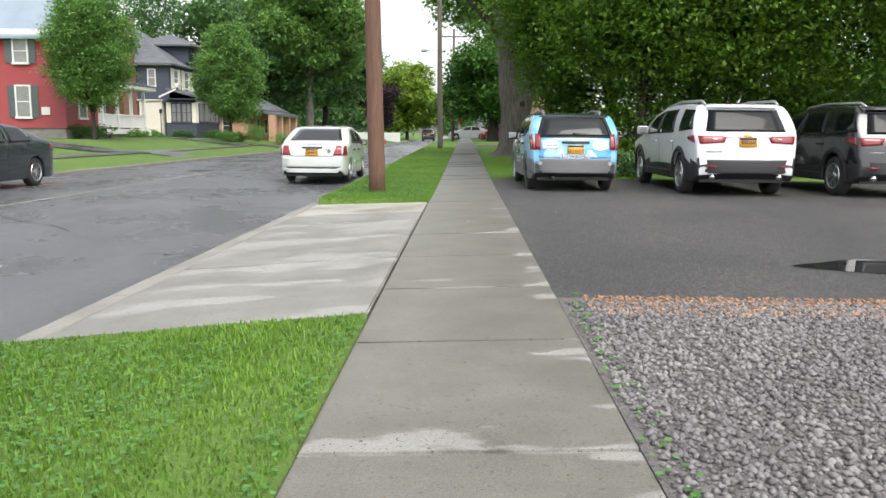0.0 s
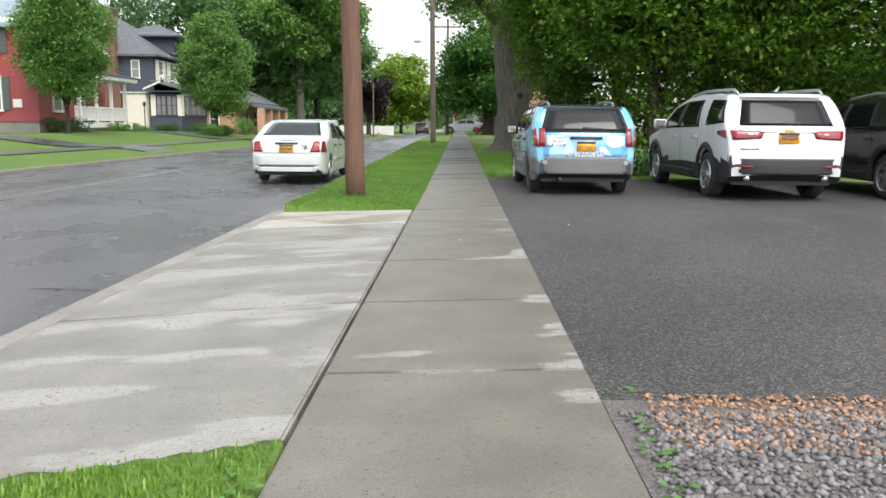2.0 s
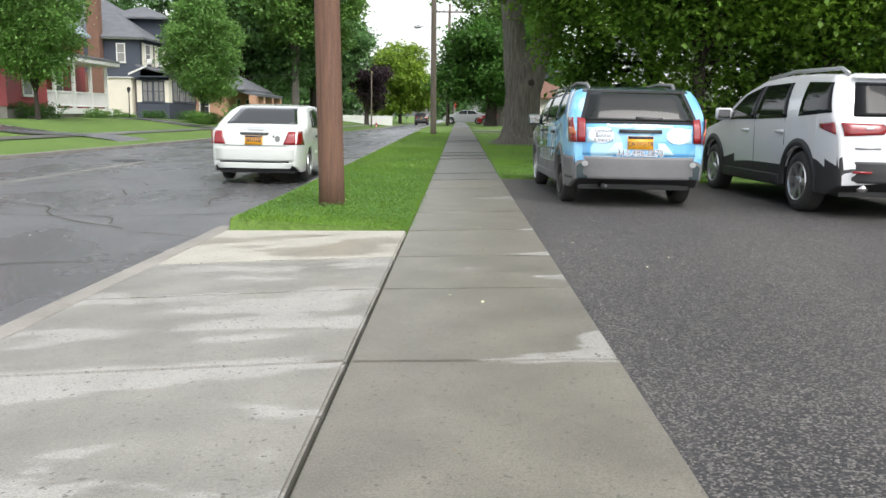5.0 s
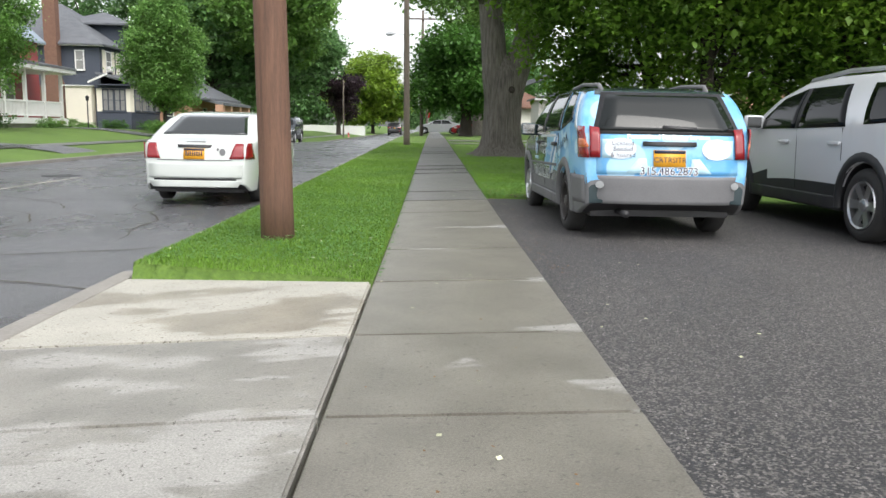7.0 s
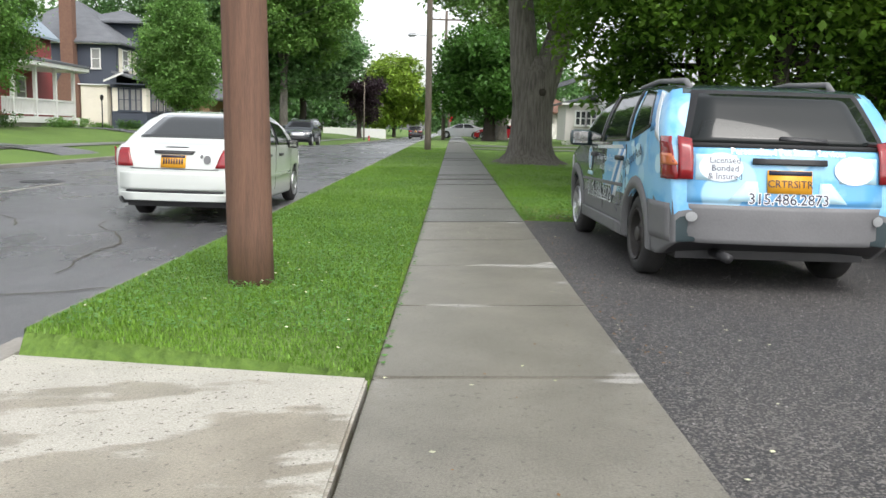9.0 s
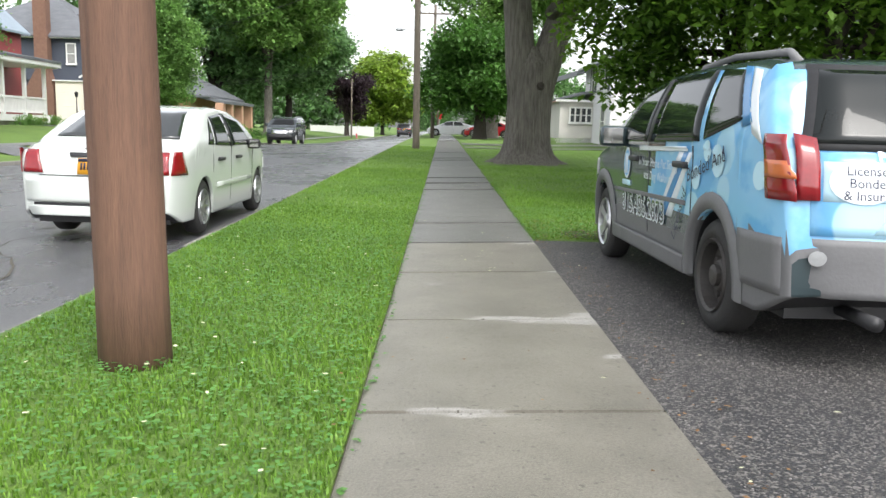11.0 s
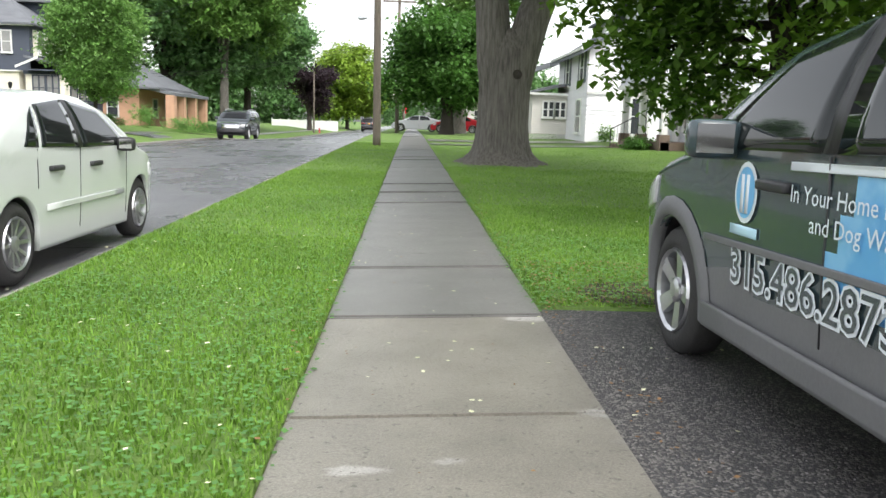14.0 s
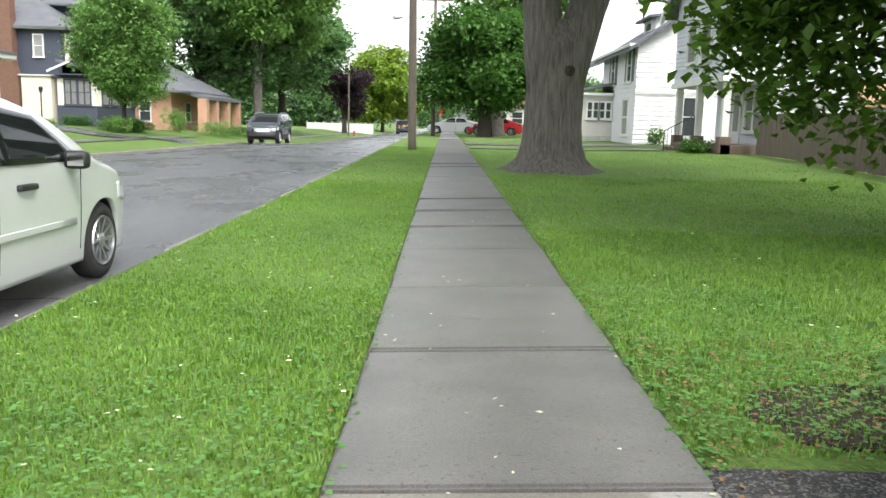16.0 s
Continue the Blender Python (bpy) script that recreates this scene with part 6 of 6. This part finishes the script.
# far woods that close the street
for nm, x0, x1, y0, n, sd in (("far_woods", -150, -14, 190, 16000, 61), ("far_woods", 3, 150, 185, 16000, 62), ("far_woods", -120, -36, 95, 14000, 63), ("far_woods", 22, 110, 70, 12000, 64), ("far_woods", -14, 4, 420, 3000, 65)):
    rng = np.random.default_rng(sd)
    bl = [(x0 + (x1 - x0) * (k + 0.5) / 16, y0 + rng.uniform(-5, 5), rng.uniform(4, 8), abs(x1 - x0) / 20 + 1.5, 4, rng.uniform(5, 9)) for k in range(16)]
    ob = part_mesh(nm, leaf_mesh(nm, blob_points(bl, n * 3, rng, 0.3, 0.9), 1.0, rng), M["leaf_dark"])
    tagged(ob, "distant green belt of trees", "woods", kind="stuff")


# ---------- shrubs and beds ----------
def shrub(x, y, w, d, h, n, key, seed, label, leaf=0.1, name="shrub", zoff=0.0):
    rng = np.random.default_rng(seed)
    z = ground(x, y) + zoff
    bl = [(x + rng.uniform(-0.3, 0.3) * w, y + rng.uniform(-0.3, 0.3) * d, z + h * 0.45, w * 0.3, d * 0.3, h * 0.5) for k in range(7)]
    c = blob_points(bl, n, rng, 0.3, 0.08)
    c = c[c[:, 2] > z]
    ob = part_mesh(name, leaf_mesh(name, c, leaf, rng), M[key])
    return tagged(ob, label, "shrub", "garden shrubs")


for i, (x, y, w, d, h) in enumerate(((-17.2, 47.0, 1.8, 1.6, 0.9), (-17.3, 50, 1.6, 3, 0.8), (-17.0, 64, 3.5, 5, 1.3), (-16.6, 69, 3, 6, 1.0), (-18.8, 60, 2, 3, 1.8), (-21.6, 34, 2.0, 3.0, 0.9), (-22.6, 44, 1.0, 5, 0.6), (-25.2, 59.3, 2.4, 1.4, 0.9), (-27.5, 59.6, 2.0, 1.2, 0.6), (-22.8, 62, 2.4, 3.0, 1.0))):
    shrub(x, y, w, d, h, 2600, "leaf_round" if i % 2 else "leaf_young", 70 + i, "low green shrub in a front garden bed")
shrub(9.1, 32.2, 1.4, 1.6, 0.5, 1500, "leaf_round", 81, "low clipped shrub beside the front steps")
shrub(10.2, 41.4, 0.8, 0.8, 0.9, 900, "leaf_young", 82, "small shrub at the white house corner")
shrub(4.2, 7.3, 2.2, 1.2, 0.7, 3000, "leaf_dark", 83, "dark undergrowth at the edge of the lot", 0.09, "undergrowth")
shrub(7.2, 7.5, 3.2, 1.4, 1.0, 4500, "leaf_dark", 84, "dark undergrowth at the edge of the lot", 0.09, "undergrowth")
shrub(11.5, 7.6, 5.0, 1.6, 1.1, 4500, "leaf_dark", 85, "dark undergrowth at the edge of the lot", 0.09, "undergrowth")
shrub(2.9, 7.1, 1.5, 1.1, 0.16, 1500, "leaf_dark", 86, "low ivy growing at the edge of the lawn", 0.06, "ground_ivy")

# ---------- board fence ----------
fence = empty("board_fence", label="tall weathered brown board fence beside the lawn", category="fence")
board = bpy.data.meshes.new("board")
bm = B(-0.068, -0.012, 0.02, 0.068, 0.012, 1.36, bevel=0.006)
bm.to_mesh(board)
bm.free()
board.materials.append(M["fence"])
p0, p1 = Vector((9.4, 15.0)), Vector((10.9, 30.9))
nb = int((p1 - p0).length / 0.142)
ang = math.atan2(p1.y - p0.y, p1.x - p0.x)
for k in range(nb):
    p = p0.lerp(p1, (k + 0.5) / nb)
    b = new("board", board)
    b.parent = fence
    b.matrix_local = Matrix.Translation((p.x, p.y, ground(p.x, p.y) + rs.uniform(-0.015, 0.02))) @ pose(0, 0, 0, rs.uniform(-0.6, 0.6), 0, math.degrees(ang))
bm = bmesh.new()
for z in (0.35, 1.1):
    tube(bm, [(p0.x + 0.06, p0.y, ground(*p0) + z), (p1.x + 0.06, p1.y, ground(*p1) + z)], [0.045, 0.045], 4)
part("rail", bm, M["fence"], fence)

# small yard sign before the porch of the red house
yard = empty("yard_sign", pose(-22.5, 44.6, ground(-22.5, 44.6)), label="small white yard sign on two pegs in the lawn", category="sign")
part("board", B(-0.3, -0.02, 0.15, 0.3, 0.02, 0.55, bevel=0.01), M["white"], yard)
for k in (-0.22, 0.22):
    part("peg", T([(k, 0, -0.05), (k, 0, 0.2)], [0.012, 0.012], 6), M["steel"], yard)
part("printed_mark", B(-0.1, -0.026, 0.26, 0.1, -0.021, 0.44), M["peach"], yard)

# white vinyl fence far across the street
vf = empty("vinyl_fence", label="long white vinyl fence across the street", category="fence")
for k in range(8):
    x = -22 + k * 1.35
    part("panel", B(x, 134, -0.6, x + 1.22, 134.06, 1.05), M["white"], vf)
    part("post", B(x - 0.13, 133.95, -0.6, x, 134.11, 1.25, bevel=0.01), M["white"], vf)

# fire hydrant and stop sign far down
hy = tagged(part("fire_hydrant", T([(-11.9, 112, h) for h in (-0.66, -0.5, -0.48, -0.1, 0.0, 0.08)], [0.16, 0.16, 0.11, 0.11, 0.14, 0.04], 12), M["red_car"], smooth=True), "small red fire hydrant beside the far kerb", "hydrant")
ss = empty("stop_sign", label="red stop sign on a steel post", category="sign")
part("post", T([(-0.2, 104, 0.3), (-0.2, 104, 3.0)], [0.03, 0.03], 6), M["steel"], ss)
part("board", T([(-0.2, 103.93, 2.7), (-0.2, 103.96, 2.7)], [0.4, 0.4], 8), M["red_car"], ss)

# ---------- kerbs, paths, far sidewalk ----------
def kerb(name, x0, x1, y0, y1, top, label):
    k = empty(name, label=label, category="kerb")
    y = y0
    while y < y1 - 0.1:
        e = min(y + (2.4 if y < 60 else 12), y1)
        h = road_z((x0 + x1) / 2, (y + e) / 2)
        part("kerb_stone", B(x0, y + 0.006, h - 0.15, x1, e - 0.006, h + top + rs.uniform(-0.012, 0.012), bevel=0.02), M["kerb"], k)
        y = e
    return tagged(k, kind="structure")


kerb("kerb_near", KERB_NEAR - 0.10, KERB_NEAR + 0.03, 0.9, 160, 0.17, "worn concrete kerb along the grass verge")
kerb("kerb_near_south", KERB_NEAR - 0.10, KERB_NEAR + 0.03, -40, -9.4, 0.17, "worn concrete kerb along the grass verge")
kerb("kerb_far", KERB_FAR - 0.13, KERB_FAR, -40, 160, 0.11, "worn concrete kerb across the street")
fs = sheet("far_sidewalk", [-14.9, -13.6], list(np.arange(-20, 76, 2)) + [150], lambda x, y: ground(x, y) + 0.03, M["slabs"])
tagged(fs, "pale concrete sidewalk across the street", "sidewalk", kind="structure")
for i, (y0, y1) in enumerate(((21.8, 24.6), (42.0, 45.0))):
    d = sheet("driveway_%d" % (i + 1), list(np.linspace(-22, -11.3, 10)), [y0, (y0 + y1) / 2, y1], lambda x, y: ground(x, y) + 0.045, M["road"])
    tagged(d, "asphalt driveway crossing the lawn across the street", "driveway", kind="structure")
pw = sheet("garden_path", list(np.linspace(1.3, 8.6, 8)), [34.3, 34.9, 35.5], lambda x, y: ground(x, y) + 0.03, M["slabs"])
tagged(pw, "narrow pale path from the sidewalk to the steps", "path", kind="structure")
dw = sheet("driveway_white_house", list(np.linspace(1.3, 9.0, 8)), [39, 40.5, 42], lambda x, y: ground(x, y) + 0.03, M["slabs"])
tagged(dw, "pale concrete driveway beside the white house", "driveway", kind="structure")
cl = sheet("centre_line", [-7.35, -7.25], [-60, -20, 4, 12], lambda x, y: road_z(x, y) + 0.008, M["line"])
tagged(cl, "faint worn white line on the street", "road marking", kind="structure")
mh = tagged(part("manhole_cover", T([(-7.9, 12.4, road_z(-7.9, 12.4) - 0.03), (-7.9, 12.4, road_z(-7.9, 12.4) + 0.01)], [0.42, 0.42], 28), M["iron"]), "round iron manhole cover in the street", "manhole")

# ---------- apron of the driveway ----------
apron = empty("driveway_apron", label="pale damp concrete driveway apron sloping to the street", category="driveway")
tagged(apron, kind="structure")
AJ = [(-8.2, -9.1), (-5.86, -6.05), (-4.22, -4.3), (-2.67, -2.7), (-1.47, -1.45), (0.0, 0.55)]
for (a0, a1), (b0, b1) in zip(AJ, AJ[1:]):
    g = 0.008
    bm = prism([(-0.015, a0 + g, 0.0), (-1.95, a1 + g, -0.115), (-1.95, b1 - g, -0.115), (-0.015, b0 - g, 0.0)], 0.12)
    bmesh.ops.bevel(bm, geom=[e for e in bm.edges if all(v.co.z > -0.13 for v in e.verts) or abs(e.verts[0].co.z - e.verts[1].co.z) > 0.2], offset=0.012, segments=2, affect="EDGES")
    part("slab", bm, M["apron_pale" if a0 > -1.5 else "apron"], apron)
for y0, y1 in ((-9.3, -7.2), (-7.2, -5.0), (-5.0, -2.8), (-2.8, -0.6), (-0.6, 0.9)):
    part("gutter_stone", B(-2.12, y0 + 0.006, -0.35, -1.955, y1 - 0.006, -0.118, bevel=0.02), M["kerb"], apron)

# ---------- sidewalk, slab by slab ----------
walkway = empty("sidewalk", label="damp grey concrete sidewalk of square slabs", category="sidewalk")
tagged(walkway, kind="structure")
SJ = [-20.9, -19.4, -17.9, -16.4, -14.9, -13.42, -11.92, -10.42, -8.9, -7.39, -5.86, -4.22, -2.67, -1.47, 0.0]
while SJ[-1] < 118:
    SJ.append(SJ[-1] + 1.523)
for i, (a, b) in enumerate(zip(SJ, SJ[1:])):
    old = a > 5.5
    g = 0.013 if old else 0.007
    t = rs.uniform(-0.012, 0.012) if old else rs.uniform(-0.003, 0.003)
    x0, x1 = 0.005, 1.235
    zl, zr = -0.002, 0.04
    bm = prism([(x0, a + g, zl + rise(a) + t), (x1, a + g, zr + rise(a) + t), (x1, b - g, zr + rise(b) - t), (x0, b - g, zl + rise(b) - t)], 0.14)
    if a < 40:
        bmesh.ops.bevel(bm, geom=[e for e in bm.edges if sum(v.co.z > rise(a) - 0.05 for v in e.verts) == 2], offset=0.012, segments=2, affect="EDGES")
    part("slab", bm, M["slabs" if old else "concrete"], walkway)
ju = sheet("joint_bed", [0.0, 1.24], [-21, 4, 49, 118], lambda x, y: rise(y) - 0.02 + 0.03 * x, M["joint"])
tagged(ju, "dark earth in the sidewalk joints", "joint", kind="structure")

# ---------- puddle ----------
bm = bmesh.new()
c = bm.verts.new((4.9, -6.35, 0.041))
ring = []
for k in range(40):
    a = k * math.tau / 40
    r = 1 + 0.22 * noise.noise(Vector((math.cos(a) * 1.5, math.sin(a) * 1.5, 2)))
    ring.append(bm.verts.new((4.9 + 1.45 * r * math.cos(a), -6.35 + 0.42 * r * math.sin(a), 0.041)))
for k in range(40):
    bm.faces.new((c, ring[k], ring[(k + 1) % 40]))
tagged(part("puddle", bm, M["water"]), "shallow still rain puddle on the asphalt", "puddle")


# ---------- bare earth where the lot meets the lawn ----------
bm = bmesh.new()
ring = []
for k in range(36):
    a = k * math.tau / 36
    r = 1 + 0.3 * noise.noise(Vector((math.cos(a) * 2, math.sin(a) * 2, 5)))
    px, py = 2.35 + 0.8 * r * math.cos(a), 6.75 + 0.38 * r * math.sin(a)
    ring.append(bm.verts.new((px, max(py, 6.32), ground(px, max(py, 6.36)) + 0.006)))
bm.faces.new(ring)
tagged(part("earth_bed", bm, M["soil"]), "dark bare earth with leaf litter at the lawn edge", "earth", kind="structure")

# ---------- loose cover: gravel, grass, clover, petals ----------
def stones(name, n, x0, x1, y0, y1, size, key, seed, label, dens=None):
    rng = np.random.default_rng(seed)
    x, y = rng.uniform(x0, x1, n), rng.uniform(y0, y1, n)
    s = size * rng.uniform(0.5, 1.5, n)
    base = np.array([(1, 0, 0), (-1, 0, 0), (0, 1, 0), (0, -1, 0), (0, 0, 0.7), (0, 0, -0.7)], float)
    v = base[None] * s[:, None, None] * rng.uniform(0.6, 1.3, (n, 6, 1))
    a = rng.uniform(0, math.tau, n)
    ca, sa = np.cos(a)[:, None], np.sin(a)[:, None]
    vx, vy = v[:, :, 0] * ca - v[:, :, 1] * sa, v[:, :, 0] * sa + v[:, :, 1] * ca
    z = np.full(n, 0.042 if size > 0.01 else 0.037) + s * 0.25
    v = np.stack([vx + x[:, None], vy + y[:, None], v[:, :, 2] + z[:, None]], 2).reshape(-1, 3)
    f = np.array([0, 2, 4, 2, 1, 4, 1, 3, 4, 3, 0, 4, 2, 0, 5, 1, 2, 5, 3, 1, 5, 0, 3, 5])
    loops = (np.arange(n)[:, None] * 6 + f[None]).ravel()
    ob = part_mesh(name, from_arrays(name, v, loops, 3), M[key])
    return tagged(ob, label, "gravel", kind="stuff")


stones("gravel", 46000, 1.27, 6.5, -13.0, -7.95, 0.0155, "stone", 91, "loose grey and pinkish crushed stones")
stones("rust_gravel", 4200, 1.4, 5.5, -8.35, -7.75, 0.012, "stone_red", 92, "rust coloured chips along the asphalt edge")
stones("grit", 11000, 1.25, 4.8, -7.8, 6.2, 0.0042, "stone", 93, "fine pale grit on the asphalt")


def blades(name, regions, key, seed, label, hmin, hmax, w):
    """Grass blades, a bent pair of triangles each, over rectangles (x0, x1, y0, y1, per square metre)."""
    rng = np.random.default_rng(seed)
    P = []
    for x0, x1, y0, y1, d in regions:
        n = int((x1 - x0) * (y1 - y0) * d)
        P.append(np.stack([rng.uniform(x0, x1, n), rng.uniform(y0, y1, n)], 1))
    P = np.concatenate(P)
    bare = (P[:, 0] > -0.45) & (P[:, 1] < -8.2) & (rng.uniform(0, 1, len(P)) < 0.3)
    ap = (P[:, 0] < 0) & (P[:, 1] < 0.0 - P[:, 0] * 0.28) & (P[:, 1] > -8.22 + P[:, 0] * 0.45)
    worn = (((P[:, 0] - 2.35) / 0.8) ** 2 + ((P[:, 1] - 6.75) / 0.38) ** 2 < 1.0) & (rng.uniform(0, 1, len(P)) < 0.3)
    P = P[~bare & ~ap & ~worn]
    n = len(P)
    z = np.array([ground(a, b) for a, b in P])
    a = rng.uniform(0, math.tau, n)
    h = rng.uniform(hmin, hmax, n) * (0.75 + 0.5 * np.sin(P[:, 0] * 3.1) * np.sin(P[:, 1] * 2.3) * 0.5 + 0.15)
    lean = rng.uniform(0.1, 0.8, n) * h
    dx, dy = np.cos(a), np.sin(a)
    o = np.stack([P[:, 0], P[:, 1], z], 1)
    side = np.stack([-dy, dx, 0 * dx], 1) * (w * rng.uniform(0.6, 1.4, n))[:, None]
    mid = o + np.stack([dx * lean * 0.4, dy * lean * 0.4, h * 0.65], 1)
    tip = o + np.stack([dx * lean, dy * lean, h], 1)
    v = np.stack([o - side, o + side, mid + side * 0.8, mid - side * 0.8, tip], 1).reshape(-1, 3)
    i = np.arange(n)[:, None] * 5
    loops = np.concatenate([i, i + 1, i + 2, i, i + 2, i + 3, i + 3, i + 2, i + 4], 1).ravel()
    ob = part_mesh(name, from_arrays(name, v, loops, 3), M[key])
    return tagged(ob, label, "grass", kind="stuff")


blades("grass", [(-1.9, -0.02, -13, -8.2, 5000), (-1.9, 0.0, 0.0, 9, 4200), (-1.9, 0.0, 9, 18, 1800), (-1.9, 0, 18, 36, 600),
                 (1.25, 5.0, 6.35, 12, 3000), (1.25, 9.0, 12, 20, 900), (1.25, 9.3, 20, 33, 260), (-0.1, 0.02, 0.05, 14, 1500), (1.22, 1.33, 6.3, 14, 1500)], "blade", 95, "mown damp green grass", 0.014, 0.042, 0.0034)


def flat_leaves(name, regions, size, key, seed, label, lift=0.03, category="leaves"):
    rng = np.random.default_rng(seed)
    C = []
    for x0, x1, y0, y1, n in regions:
        C.append(np.stack([rng.uniform(x0, x1, n), rng.uniform(y0, y1, n)], 1))
    C = np.concatenate(C)
    z = np.array([(rise(b) + 0.032 * a if 0 <= a <= 1.24 else (rise(b) + 0.04 if a > 1.24 and -7.8 < b < 6.25 else ground(a, b) + lift)) for a, b in C])
    me = leaf_mesh(name, np.stack([C[:, 0], C[:, 1], z + 0.006], 1), size, rng, droop=0.0, fold=0.1)
    co = np.empty(len(me.vertices) * 3, np.float32)
    me.vertices.foreach_get("co", co)
    co = co.reshape(-1, 4, 3)
    zz = co[:, :1, 2:3]
    co[:, :, 2:3] = zz + (co[:, :, 2:3] - zz) * 0.25 + np.abs(co[:, :, 2:3] - zz) * 0.1
    me.vertices.foreach_set("co", co.ravel())
    return tagged(part_mesh(name, me, M[key]), label, category, kind="stuff")


def cracks(name, seed, n, label):
    """Thin tar-dark cracks that wander across the street."""
    rng = np.random.default_rng(seed)
    bm = bmesh.new()
    for k in range(n):
        x, y = rng.uniform(-10.8, -2.6), rng.uniform(-6, 45)
        a = rng.choice([0.0, math.pi / 2]) + rng.normal(0, 0.25)
        last = None
        for j in range(int(rng.integers(8, 22))):
            w = 0.012 * rng.uniform(0.5, 1.3)
            z = road_z(x, y) + 0.008
            q = [bm.verts.new((x - math.sin(a) * w * s2, y + math.cos(a) * w * s2, z)) for s2 in (-1, 1)]
            if last:
                bm.faces.new((last[0], q[0], q[1], last[1]))
            last = q
            a += rng.normal(0, 0.25)
            x, y = x + math.cos(a) * 0.22, y + math.sin(a) * 0.22
            if not -11.0 < x < -2.2:
                break
    return tagged(part(name, bm, M["joint"]), label, "cracks", kind="stuff")


cracks("road_cracks", 77, 46, "dark wandering cracks in the street asphalt")
flat_leaves("twigs_and_specks", [(0.05, 1.2, -12, 12, 130)], 0.016, "dry", 99, "tiny dark twigs and specks on the concrete", 0.0)
flat_leaves("weeds", [(1.24, 1.36, -11.5, -7.6, 150), (-0.14, 0.0, -12, -8.3, 200), (1.2, 1.32, 6.2, 14, 500), (-0.06, 0.05, 0.1, 14, 500), (1.3, 2.8, 6.3, 7.6, 500)], 0.034, "clover", 100, "small leafy weeds along the slab edges", 0.02)
flat_leaves("clover", [(-1.85, -0.05, 0.6, 7, 9000), (-1.85, -0.05, 7, 14, 3500), (-1.85, -0.5, -12, -9.1, 2500), (1.3, 2.6, 6.4, 9, 2600)], 0.026, "clover", 96, "small clover leaves in the verge", 0.04)
flat_leaves("petals", [(-2.0, 0, 0, 14, 160), (0.02, 1.22, 4.5, 14, 90), (0.02, 1.22, -6, 4.5, 10), (1.3, 5, 6.5, 15, 110), (1.3, 2.2, -2, 6, 40)], 0.027, "fleck", 97, "fallen pale petals", 0.06)
flat_leaves("dry_leaves", [(1.26, 1.5, 0, 6.3, 160), (1.3, 3.2, 6.3, 7.8, 1500), (-0.12, 0.0, 1, 14, 90), (1.24, 1.36, 6, 16, 160), (1.3, 3.5, -8.2, -7.7, 120)], 0.022, "dry", 98, "dry brown leaf litter", 0.02)
